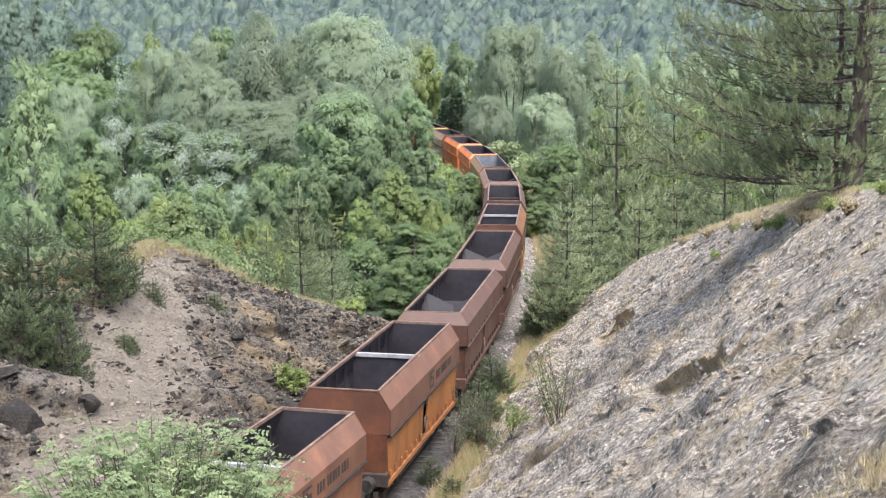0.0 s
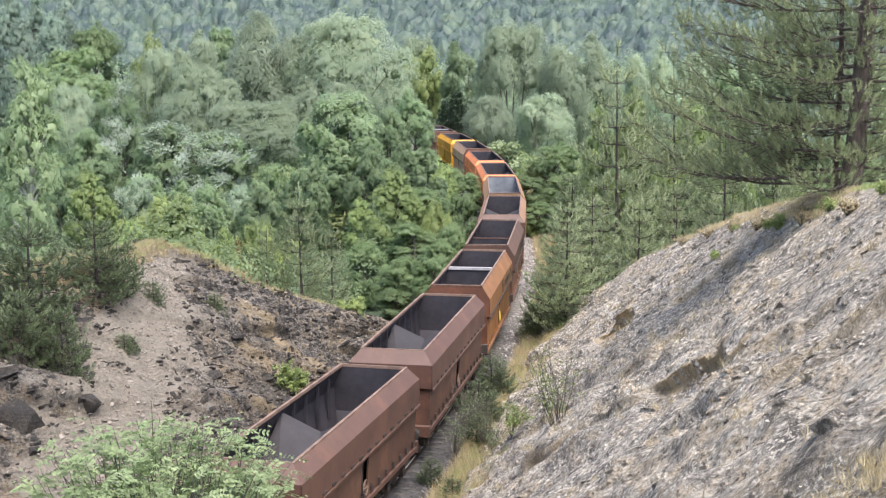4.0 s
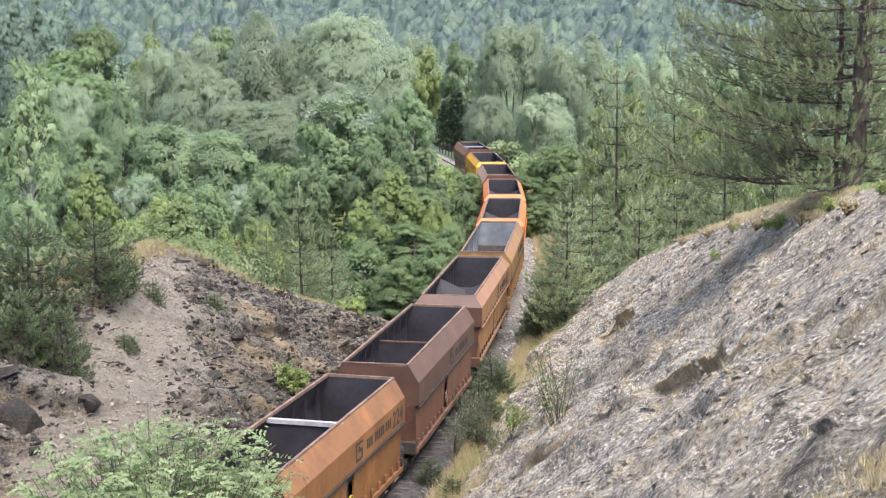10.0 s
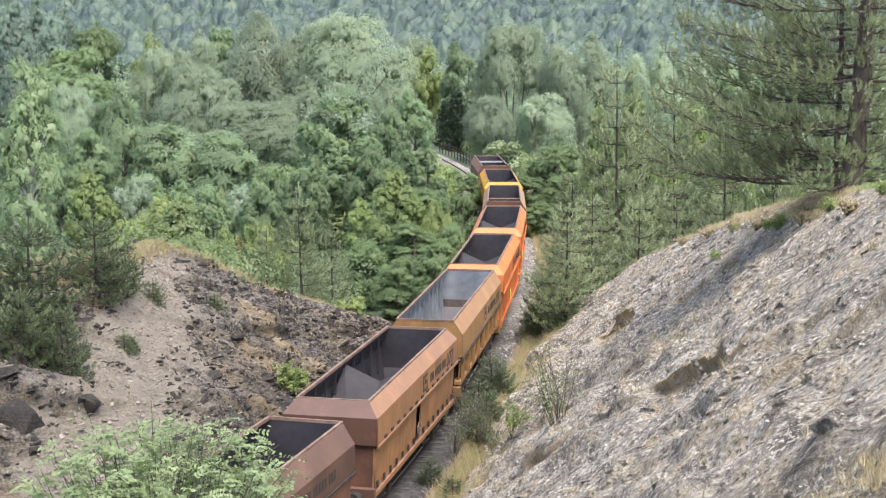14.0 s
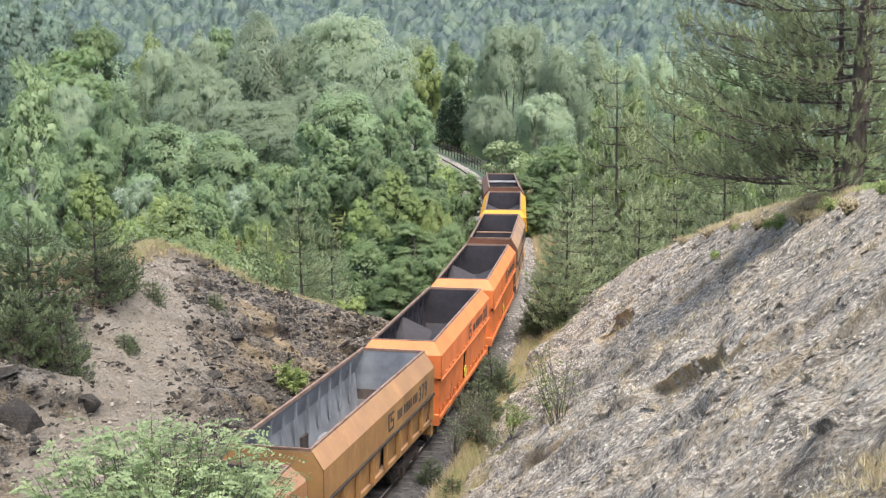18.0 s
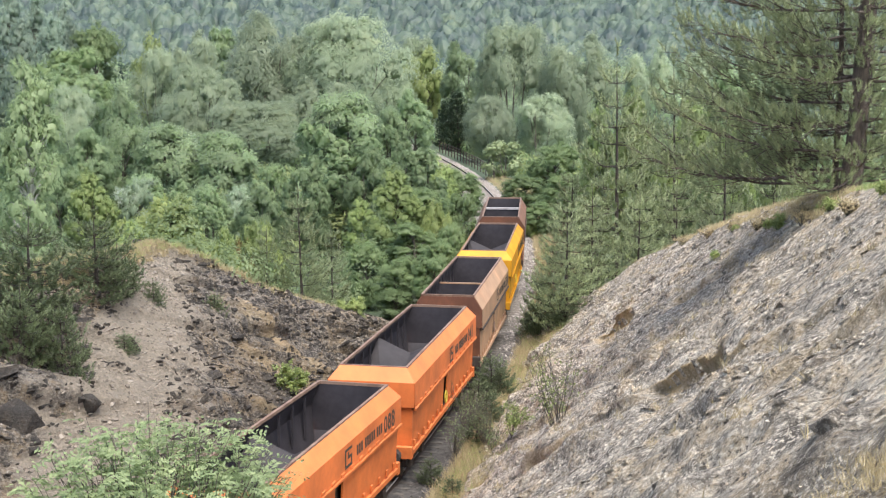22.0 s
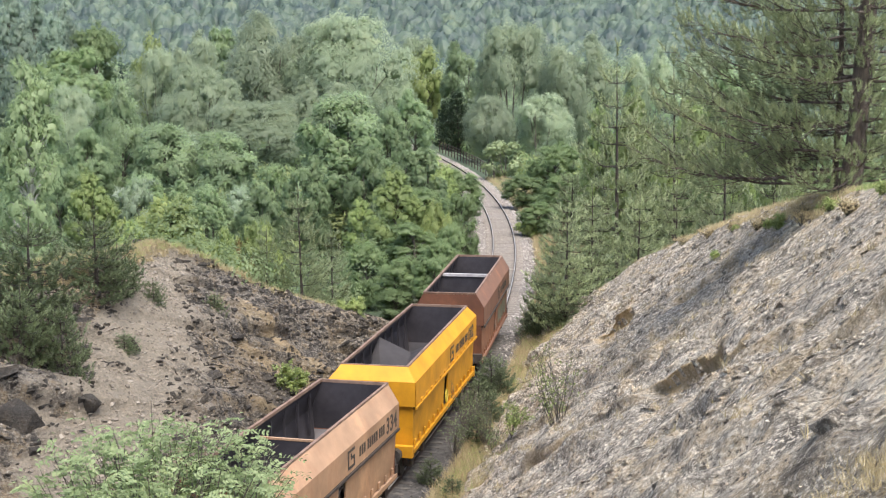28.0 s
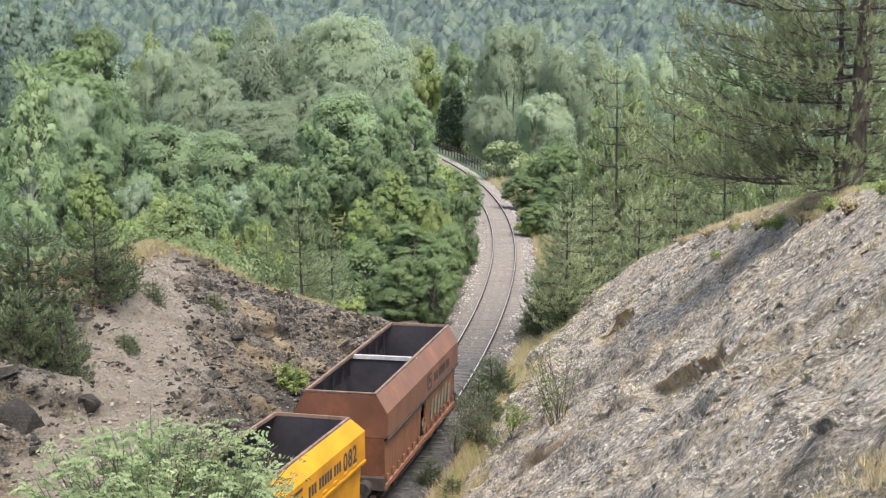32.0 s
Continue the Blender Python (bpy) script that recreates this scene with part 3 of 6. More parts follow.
chips("scree_stones", on_face(LV, 11000, lambda p: (p[:, 1] > 32) & (p[:, 1] < 66)), 0.02, 0.10, M_CHIP, "loose angular stones strewn on the shale bank")
chips("rock_chips", on_face(RV, 6000, lambda p: (p[:, 1] > 12)), 0.015, 0.05, M_PALECHIP, "small broken stones lying on the limestone slab")
n = 44000
cs, co_ = rng.uniform(-30, 160, n), rng.uniform(-1, 1, n)
co_ = np.sign(co_) * np.abs(co_) * np.where(co_ > 0, 2.6, 3.3)
ca = np.interp(cs, S, turn)
bp = np.stack([np.interp(cs, S, TX) + co_ * np.cos(ca), np.interp(cs, S, TY) - co_ * np.sin(ca), GRADE * cs - 0.19 - 0.25 * np.maximum(0, np.abs(co_) - 1.75)], 1)
M_STONE, nodes, links, b = mat("clean_ballast_stone", 0.95)
g = nodes.new("ShaderNodeNewGeometry")
links.new(ramp(nodes, links, g.outputs["Random Per Island"], [(0.0, (0.13, 0.118, 0.105)), (0.5, (0.28, 0.25, 0.225)), (1.0, (0.50, 0.465, 0.43))]), b.inputs["Base Color"])
M_STAINED, nodes, links, b = mat("stained_ballast_stone", 0.95)
g = nodes.new("ShaderNodeNewGeometry")
links.new(ramp(nodes, links, g.outputs["Random Per Island"], [(0.0, (0.13, 0.115, 0.10)), (0.5, (0.26, 0.23, 0.205)), (1.0, (0.44, 0.40, 0.365))]), b.inputs["Base Color"])
M_DARKSTONE, nodes, links, b = mat("dark_ballast_stone", 0.9)
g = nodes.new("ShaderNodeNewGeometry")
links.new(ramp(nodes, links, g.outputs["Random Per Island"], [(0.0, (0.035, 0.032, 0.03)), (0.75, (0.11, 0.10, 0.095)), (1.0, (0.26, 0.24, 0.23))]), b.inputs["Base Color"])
inner = np.abs(co_) < 1.25
keep_ = ~inner | ((np.abs(np.abs(co_) - 0.7535) > 0.16) & ((np.abs((cs + 0.3) % 0.6 - 0.3) > 0.10) | (rng.random(n) < 0.5)))
far_ = cs + rng.normal(0, 3, len(cs)) > 6
chips("ballast_stones", bp[far_ & ~inner], 0.05, 0.14, M_STONE, "pale crushed ballast stones along the track")
chips("ballast_stones", bp[far_ & inner & keep_] + (0, 0, 0.025), 0.04, 0.09, M_STAINED, "brown stained ballast stones between the rails")
chips("ballast_stones", bp[~far_], 0.04, 0.11, M_DARKSTONE, "dark ballast stones in the cutting")
boulders([(-12.3, 40.2, 4.3, 0.7), (-11.6, 38.4, 3.8, 0.8), (-10.6, 41.3, 3.5, 0.55), (-12.6, 43.4, 5.3, 0.5), (-10.2, 46.6, 4.2, 0.3), (-8.3, 55.6, 4.2, 0.25), (-11.4, 54.6, 6.2, 0.3), (-11.0, 55.4, 6.1, 0.35), (-11.7, 55.0, 6.3, 0.25)], "grey boulder lying on the shale bank", 30, M_SCREE)
boulders([(6.4, 33.2, 6.8, 0.3), (8.9, 30.5, 9.6, 0.3)], "pale grey boulder on the limestone slab", -30)

# bridge railing
M_RUSTRAIL = plain("rusty_railing", (0.028, 0.02, 0.017), (0.07, 0.046, 0.036), 6, 0.8)
for o in (2.7,):
    railing = tagged(new("bridge_railing"), "brown rusty steel railing along the railway bridge", "railing")
    for s in np.arange(88, 128, 2.0):
        p, a = track(s, o, -0.4)
        bm = bmesh.new()
        box_into(bm, -0.05, 0.05, -0.05, 0.05, 0, 1.5)
        q = part("post", bm, M_RUSTRAIL, railing)
        q.matrix_basis = Matrix.Translation(p) @ Matrix.Rotation(-a, 4, "Z")
    for z in (0.35, 0.7, 1.08):
        sweep("rail_bar", [(o - 0.03, z - 0.035), (o + 0.03, z - 0.035), (o + 0.03, z + 0.035), (o - 0.03, z + 0.035)], 88, 126, 1.0, M_RUSTRAIL, railing)
# ---------------------------------------------------------------- hopper wagons
PITCH = 13.0


def paint(name, top, side, rust, amount, low=None, dust=0.35):
    """Old wagon paint: faded, streaked with rust from the top down, dusty on faces that look up."""
    m, nodes, links, b = mat(name, 0.62)
    big = noise_tex(nodes, links, 0.9, 6, 0.6)
    streak = noise_tex(nodes, links, 1.1, 8, 0.72, stretch=(1.0, 1.3, 0.45))
    fine = noise_tex(nodes, links, 14, 6, 0.7)
    c = mixc(nodes, links, ramp(nodes, links, big, [(0.35, (0, 0, 0)), (0.7, (1, 1, 1))]), side, tuple(0.6 * q for q in side))
    if low:
        co = nodes.new("ShaderNodeTexCoord")
        sp = nodes.new("ShaderNodeSeparateXYZ")
        links.new(co.outputs["Object"], sp.inputs[0])
        mr = nodes.new("ShaderNodeMath")
        mr.operation = "LESS_THAN"
        mr.inputs[1].default_value = 2.42
        links.new(sp.outputs[2], mr.inputs[0])
        c = mixc(nodes, links, mr.outputs[0], c, low)
    c = mixc(nodes, links, ramp(nodes, links, streak, [(0.62 - amount * 0.35, (0, 0, 0)), (0.78 - amount * 0.2, (0.75, 0.75, 0.75))]), c, rust)
    c = mixc(nodes, links, ramp(nodes, links, fine, [(0.55, (0, 0, 0)), (0.8, (1, 1, 1))]), c, mixc(nodes, links, 0.5, c, rust))
    blot = noise_tex(nodes, links, 0.7, 9, 0.74, stretch=(1.0, 1.0, 0.7), kind="Object")
    c = mixc(nodes, links, ramp(nodes, links, blot, [(0.53, (0, 0, 0)), (0.66, (amount, amount, amount))]), c, tuple(min(1, k_ * p) for k_, p in zip((1.8, 1.6, 1.35), side)))
    c = mixc(nodes, links, ramp(nodes, links, blot, [(0.32, (0.2 + amount, 0.2 + amount, 0.2 + amount)), (0.42, (0, 0, 0))]), c, rust)
    g = nodes.new("ShaderNodeNewGeometry")
    sp = nodes.new("ShaderNodeSeparateXYZ")
    links.new(g.outputs["True Normal"], sp.inputs[0])
    up = ramp(nodes, links, sp.outputs[2], [(0.25, (0, 0, 0)), (0.75, (1, 1, 1))])
    c = mixc(nodes, links, mixc(nodes, links, dust, (0, 0, 0), up), c, top)
    links.new(c, b.inputs["Base Color"])
    bump(nodes, links, b, mixc(nodes, links, 0.5, big, fine), 0.25, 0.02)
    return m


M_INSIDE = plain("coal_dusted_steel", (0.018, 0.016, 0.020), (0.050, 0.045, 0.052), 1.3, 0.6, 0.0, 0.2)
M_INGREY = plain("bare_grey_steel", (0.16, 0.17, 0.185), (0.34, 0.36, 0.38), 0.9, 0.5, 0.3, 0.2)
M_SADDLE = plain("worn_steel_plate", (0.018, 0.0155, 0.0165), (0.040, 0.035, 0.037), 1.1, 0.72, 0.0, 0.2)
M_CHUTE = plain("scoured_steel_chute", (0.050, 0.045, 0.047), (0.115, 0.105, 0.11), 1.1, 0.55, 0.0, 0.2)
M_UNDER = plain("grimy_underframe", (0.020, 0.017, 0.015), (0.07, 0.05, 0.04), 3, 0.85)
M_BEAM = plain("worn_pale_beam", (0.26, 0.24, 0.245), (0.50, 0.475, 0.47), 4, 0.6)
M_MARK = plain("black_lettering", (0.025, 0.02, 0.018), (0.06, 0.05, 0.04), 6, 0.7)
M_BUFFER = plain("buffer_steel", (0.03, 0.03, 0.03), (0.12, 0.11, 0.10), 5, 0.5, 0.5)
M_RIM = plain("worn_brown_rim", (0.12, 0.07, 0.05), (0.28, 0.19, 0.14), 2.5, 0.7)
M_GRAFFITI = plain("faded_green_spray", (0.16, 0.17, 0.12), (0.32, 0.33, 0.25), 4, 0.8)
M_YELLOW = plain("yellow_grip", (0.55, 0.42, 0.05), (0.7, 0.55, 0.08), 5, 0.6)

HIP = dict(rim=(1.10, 3.72), bev=(1.43, 3.30), seam=(1.43, 2.50), half=6.5, low=(1.31, 1.10), end=5.42, over=0.34)
FLAT = dict(rim=(1.08, 3.75), bev=(1.43, 3.17), seam=(1.43, 2.42), half=6.15, low=(1.32, 0.98), end=5.28, over=0.0)
OPEN = dict(rim=(1.08, 3.72), bev=(1.43, 3.20), seam=(1.43, 2.35), half=6.6, low=(1.32, 1.45), end=6.05, over=0.0)
CACHE = {}


def sheet(name, quads, material, parent, thick=0.03, label=""):
    """Plates with thickness: each a loop of points, set back along its normal."""
    key = (name, repr(quads), thick)
    if key not in CACHE:
        bm = bmesh.new()
        for q in quads:
            q = [Vector(p) for p in q]
            nrm = (q[1] - q[0]).cross(q[2] - q[0]).normalized() * thick
            a = [bm.verts.new(p) for p in q]
            c = [bm.verts.new(p - nrm) for p in q]
            bm.faces.new(a)
            bm.faces.new(c[::-1])
            for i in range(len(q)):
                j = (i + 1) % len(q)
                bm.faces.new((a[i], c[i], c[j], a[j]))
        me = bpy.data.meshes.new(name)
        bm.to_mesh(me)
        bm.free()
        CACHE[key] = me
    return shared(name, CACHE[key], material, parent, label)


def shared(name, me, material, parent, label=""):
    """One more object on a mesh, with its own material."""
    ob = new(name, me)
    if not me.materials:
        me.materials.append(None)
    ob.material_slots[0].link = "OBJECT"
    ob.material_slots[0].material = material
    ob.parent = parent
    if label:
        ob["label"] = label
    return ob


def boxes(name, rows, material, parent, label="", bevel=0.0):
    key = (name, repr(rows))
    if key not in CACHE:
        bm = bmesh.new()
        for r in rows:
            box_into(bm, *r)
        if bevel:
            bmesh.ops.bevel(bm, geom=bm.edges[:], offset=bevel, segments=1, affect="EDGES")
        me = bpy.data.meshes.new(name)
        bm.to_mesh(me)
        bm.free()
        CACHE[key] = me
    return shared(name, CACHE[key], material, parent, label)


def rods(name, rows, material, parent, label="", seg=12):
    """Round bars from point to point: (p, q, radius)."""
    key = (name, repr(rows))
    if key not in CACHE:
        bm = bmesh.new()
        for p, q, r in rows:
            p, q = Vector(p), Vector(q)
            d = q - p
            res = bmesh.ops.create_cone(bm, cap_ends=True, segments=seg, radius1=r, radius2=r, depth=d.length)
            bmesh.ops.transform(bm, matrix=Matrix.Translation((p + q) / 2) @ d.to_track_quat("Z", "Y").to_matrix().to_4x4(), verts=res["verts"])
        me = bpy.data.meshes.new(name)
        bm.to_mesh(me)
        bm.free()
        CACHE[key] = me
    return shared(name, CACHE[key], material, parent, label)


def mirror(q):
    return [(-x, y, z) for x, y, z in q][::-1]


WAGONS = {}
WHEELS = []


def hopper_wagon(n, style, m_side, m_end, inside, label, beam=None, beam_mat=None, number="", marks=True, fade=M_MARK):
    d = {"hip": HIP, "flat": FLAT, "open": OPEN}[style]
    (ra, rz), (ba, bz), (sa, sz), (la, lz) = d["rim"], d["bev"], d["seam"], d["low"]
    e, ov = d["end"], d["over"]
    w = tagged(new("hopper_wagon"), label, "freight wagon", "coal hopper wagons of the train")
    E = e + ov
    cd = 0.5 if style == "hip" else 1.5
    # upper body: chamfer and side of each flank, both ends
    for sgn in (1, -1):
        top = [(ra, e, rz), (ra, -e, rz), (ba, -E, bz), (ba, E, bz)]
        side = [(ba, E, bz), (ba, -E, bz), (sa, -E, sz), (sa, E, sz)]
        low1 = [(la + 0.03, -0.34, sz - 0.12), (la + 0.03, -E + 0.08, sz - 0.12), (la - 0.04, -E + 0.14, lz), (la - 0.04, -0.34, lz)]
        low2 = [(x, -y, z) for x, y, z in low1][::-1]
        if sgn < 0:
            top, side, low1, low2 = mirror(top), mirror(side), mirror(low1), mirror(low2)
        sheet("chamfer_panel", [top], m_side, w)
        sp = sheet("side_panel", [side], m_side, w)
        for q in (low1, low2):
            dp = sheet("discharge_door", [q], m_side, w, 0.05)
            ys = sorted(p[1] for p in q)
            for k in range(7):
                y = ys[0] + 0.35 + k * (ys[-1] - ys[0] - 0.7) / 6
                x = sgn * (la - 0.01)
                boxes("hinge", [(min(x, x + sgn * 0.045), max(x, x + sgn * 0.045), y - 0.07, y + 0.07, lz + 0.05, lz + 0.24)], M_UNDER if n in (-6, -7, -3) else m_side, dp) if style != "open" else None
        x = sgn * (sa - 0.02)
        boxes("seam_ledge", [(min(x, x + sgn * 0.06), max(x, x + sgn * 0.06), -E + 0.03, E - 0.03, sz - 0.09, sz - 0.02)], m_side if style == "hip" else M_UNDER, w)
        x = sgn * (la - 0.22)
        boxes("side_sill", [(min(x, x + sgn * 0.26), max(x, x + sgn * 0.26), -E, E, lz - 0.16, lz - 0.02)], m_side, w)
        boxes("middle_post", [(min(x, x + sgn * 0.08), max(x, x + sgn * 0.08), -0.28, 0.28, lz - 0.02, sz - 0.03)], M_UNDER, w)
        if style == "open":
            for k in range(9):
                y = -E + 0.25 + k * (2 * E - 0.5) / 8
                x = sgn * (la + 0.025)
                boxes("side_rib", [(min(x, x + sgn * 0.12), max(x, x + sgn * 0.12), y - 0.05, y + 0.05, lz, sz - 0.1)], m_side, w)
        wheel_x = sgn * (la + 0.02)
        if sgn > 0 and style != "open":
            rods("handwheel", [((wheel_x, 0.22 * math.cos(k * math.pi / 6), 1.45 + 0.22 * math.sin(k * math.pi / 6)), (wheel_x, 0.22 * math.cos((k + 1) * math.pi / 6), 1.45 + 0.22 * math.sin((k + 1) * math.pi / 6)), 0.022) for k in range(12)] + [((wheel_x, -0.2, 1.45), (wheel_x, 0.2, 1.45), 0.015), ((wheel_x, 0, 1.25), (wheel_x, 0, 1.65), 0.015)], M_YELLOW if n in (0, 2, -1, -5) else M_RIM, w, seg=6)
        if style == "hip":
            for k in range(13):
                y = -e + 0.6 + k * (2 * e - 1.2) / 12
                x = sgn * sa
                boxes("bracket", [(min(x, x + sgn * 0.03), max(x, x + sgn * 0.03), y - 0.14, y + 0.14, sz + 0.02, sz + 0.10)], M_UNDER if n in (-6, -7, -3) else m_side, sp)
    for sgn in (1, -1):
        y, Y = sgn * e, sgn * E
        if style == "hip":
            q = [[(-ra, y, rz), (-ba, Y, bz), (ba, Y, bz), (ra, y, rz)], [(-ba, Y, bz), (-sa, Y, sz), (sa, Y, sz), (ba, Y, bz)]]
        else:
            q = [[(-ra, y, rz), (-ba, Y, bz), (-sa, Y, sz), (sa, Y, sz), (ba, Y, bz), (ra, y, rz)]]
        if sgn > 0:
            q = [k[::-1] for k in q]
        sheet("end_panel", q, m_end, w)
        yl = sgn * (E - (0.55 if style == "open" else 0.16))
        yt = sgn * (E - (0.0 if style == "flat" else 0.12))
        s2 = [(-la, yt, sz - 0.02), (-la, yl, lz), (la, yl, lz), (la, yt, sz - 0.02)]
        sheet("end_slope_plate", [s2 if sgn < 0 else s2[::-1]], M_UNDER if style == "open" else m_end, w)
        for x in (-1.0, 1.0) if style == "open" else ():
            boxes("corner_post", [(x - 0.05, x + 0.05, min(sgn * (E - 0.1), sgn * (E + 0.02)), max(sgn * (E - 0.1), sgn * (E + 0.02)), 1.0, sz - 0.05)], m_end, w)
        boxes("headstock", [(-1.35, 1.35, min(sgn * (E - 0.1), sgn * (E + 0.12)), max(sgn * (E - 0.1), sgn * (E + 0.12)), 0.85, 1.22)], M_UNDER if style == "flat" else m_end, w)
        for bx in (-0.875, 0.875):
            bf = rods("buffer", [((bx, sgn * (E + 0.1), 1.05), (bx, sgn * (E + 0.45), 1.05), 0.09), ((bx, sgn * (E + 0.45), 1.05), (bx, sgn * (d["half"] - 0.01), 1.05), 0.22)], M_BUFFER, w)
        rods("coupling", [((0, sgn * E, 1.0), (0, sgn * (d["half"] + 0.02), 0.95), 0.06)], M_BUFFER, w)
    # rim, and the hopper inside
    t = 0.06
    boxes("rim", [(-ra - 0.02, -ra + t, -e, e, rz - 0.06, rz + 0.03), (ra - t, ra + 0.02, -e, e, rz - 0.06, rz + 0.03), (-ra + t, ra - t, -e, -e + t, rz - 0.06, rz + 0.03), (-ra + t, ra - t, e - t, e, rz - 0.06, rz + 0.03)], M_RIM, w)
    for sgn in (1, -1):
        q = [(sgn * (ra - 0.02), -e + 0.03, rz - 0.05), (sgn * (ra - 0.02), e - 0.03, rz - 0.05), (sgn * (ba - 0.08), e - 0.03, bz - 0.3), (sgn * 1.02, e - 0.6, 1.2), (sgn * 1.02, -e + 0.6, 1.2), (sgn * (ba - 0.08), -e + 0.03, bz - 0.3)]
        q1, q2 = [q[0], q[1], q[2], q[5]], [q[5], q[2], q[3], q[4]]
        if sgn < 0:
            q1, q2 = q1[::-1], q2[::-1]
        sheet("inner_wall", [q1, q2], inside, w, -0.012)
        for y in np.arange(-e + 0.9, e - 0.5, 1.1):
            y = round(float(y), 2)
            boxes("inner_rib", [(sgn * (ra + 0.05) - 0.03, sgn * (ra + 0.05) + 0.03, y - 0.05, y + 0.05, 2.2, rz - 0.2)], inside, w)
        y = sgn * (e - 0.05)
        q = [[(-ra, y, rz - 0.05), (ra, y, rz - 0.05), (ba - 0.06, y, bz - 0.3), (ba - 0.1, y, 2.2), (-ba + 0.1, y, 2.2), (-ba + 0.06, y, bz - 0.3)]]
        sheet("inner_end", [k if sgn > 0 else k[::-1] for k in q], inside, w, -0.012)
        q = [(-ba + 0.1, y, 2.2), (ba - 0.1, y, 2.2), (1.2, sgn * (e - cd), 1.2), (-1.2, sgn * (e - cd), 1.2)]
        sheet("end_chute", [q if sgn > 0 else q[::-1]], inside if style == "hip" else M_CHUTE, w, -0.012)
    boxes("floor_plate", [(-1.25, 1.25, -e + 0.9, e - 0.9, 1.14, 1.2)], M_INSIDE, w)
    if beam == "open":
        for y0 in (-1.9, 1.1):
            boxes("inner_hopper", [(-1.2, 1.2, y0, y0 + 0.8, 1.2, 1.95)], inside, w, bevel=0.12)
    elif beam == "notch":
        hi, lo = 3.52, 3.0
        q = [[(-1.17, 0.0, hi), (-1.28, -3.4, 1.5), (0.0, -3.9, 1.3), (0.0, 0.0, lo)], [(0.0, 0.0, lo), (0.0, -3.9, 1.3), (1.28, -3.4, 1.5), (1.17, 0.0, hi)]]
        q += [[(-x, -y, z) for x, y, z in k] for k in q]
        sheet("saddle_plate", q, M_SADDLE, w, 0.02)
    else:
        q = [[(-1.33, -0.03, 2.15), (-1.28, -1.5, 1.25), (1.28, -1.5, 1.25), (1.33, -0.03, 2.15)]]
        q += [[(-x, -y, z) for x, y, z in k] for k in q]
        sheet("saddle_plate", q, M_CHUTE, w, 0.02)
        zb = rz - (0.16 if beam == "pale" else 0.42)
        boxes("partition", [(-1.34, 1.34, -0.025, 0.025, 2.1, bz - 0.2), (-1.12, 1.12, -0.025, 0.025, bz - 0.2, zb)], inside, w)
        boxes("cross_beam", [(-1.12, 1.12, -0.085, 0.085, zb, zb + 0.12)] if beam == "pale" else [(-1.12, 1.12, -0.04, 0.04, zb, zb + 0.06)], M_BEAM if beam == "pale" else m_side, w)
    # marks on the flanks: bars and a square, and the running number
    if marks:
        for sgn in (1,):
            x = sgn * (ba + 0.004)
            q = []
            def bar(y0, y1, z0, z1):
                q.append((min(x, x + sgn * 0.006), max(x, x + sgn * 0.006), min(sgn * y0, sgn * y1), max(sgn * y0, sgn * y1), z0, z1))
            zc = (bz + sz) / 2
            e0 = 0.2
            bar(e0, e0 + 0.10, zc - 0.27, zc + 0.27), bar(e0 + 0.10, e0 + 0.62, zc + 0.19, zc + 0.27), bar(e0 + 0.26, e0 + 0.62, zc - 0.03, zc + 0.05), bar(e0 + 0.10, e0 + 0.62, zc - 0.27, zc - 0.19), bar(e0 + 0.52, e0 + 0.62, zc - 0.19, zc - 0.03), bar(e0 + 0.26, e0 + 0.35, zc + 0.05, zc + 0.14)
            for y0, m_ in ((1.25, 3), (2.02, 5), (3.15, 3)):
                for k in range(m_):
                    bar(y0 + k * 0.205, y0 + k * 0.205 + 0.135, zc - 0.16, zc + 0.13)
            if number == "-":
                for k in range(3):
                    bar(3.95 + k * 0.36, 4.2 + k * 0.36, zc - 0.24, zc + 0.22)
            boxes("emblem", q[:6], fade, w)
            for k in q[6:]:
                boxes("letter_bar", [k], fade, w)
            if number and number != "-":
                cu = bpy.data.curves.new("number", "FONT")
                cu.body, cu.size, cu.extrude, cu.space_character, cu.offset = number, 0.68, 0.003, 1.15, 0.014
                tob = new("running_number", cu)
                tob.parent = w
                tob.matrix_basis = Matrix.Translation((x, sgn * 3.9, zc - 0.25)) @ Matrix(((0, 0, sgn, 0), (sgn, 0, 0, 0), (0, 1, 0, 0), (0, 0, 0, 1)))
                bpy.context.view_layer.update()
                me = bpy.data.meshes.new_from_object(tob.evaluated_get(bpy.context.evaluated_depsgraph_get()))
                mt = tob.matrix_basis.copy()
                bpy.data.objects.remove(tob)
                me.transform(mt)
                shared("running_number", me, fade, w)
    if n == 3:
        for k in range(6):
            y0, x = 1.1 + k * 0.55, la + 0.035
            z0 = lz + 0.35 + 0.08 * math.sin(k * 2.1)
            q = [(x, y0 + 0.42, z0 + 0.62), (x, y0 + 0.16, z0 + 0.66), (x - 0.02, y0, z0), (x - 0.02, y0 + 0.26, z0 - 0.05)]
            sheet("spray_mark", [q], M_GRAFFITI, w, 0.004)
    # running gear
    for by in (-4.0, 4.0):
        bg = boxes("bogie", [(-1.05, -0.9, by - 1.35, by + 1.35, 0.42, 0.66), (0.9, 1.05, by - 1.35, by + 1.35, 0.42, 0.66), (-0.95, 0.95, by - 0.2, by + 0.2, 0.45, 0.85)] + [(sx * 1.02 - 0.12, sx * 1.02 + 0.12, by + a - 0.16, by + a + 0.16, 0.32, 0.6) for sx in (-1, 1) for a in (-0.9, 0.9)], M_UNDER, w)
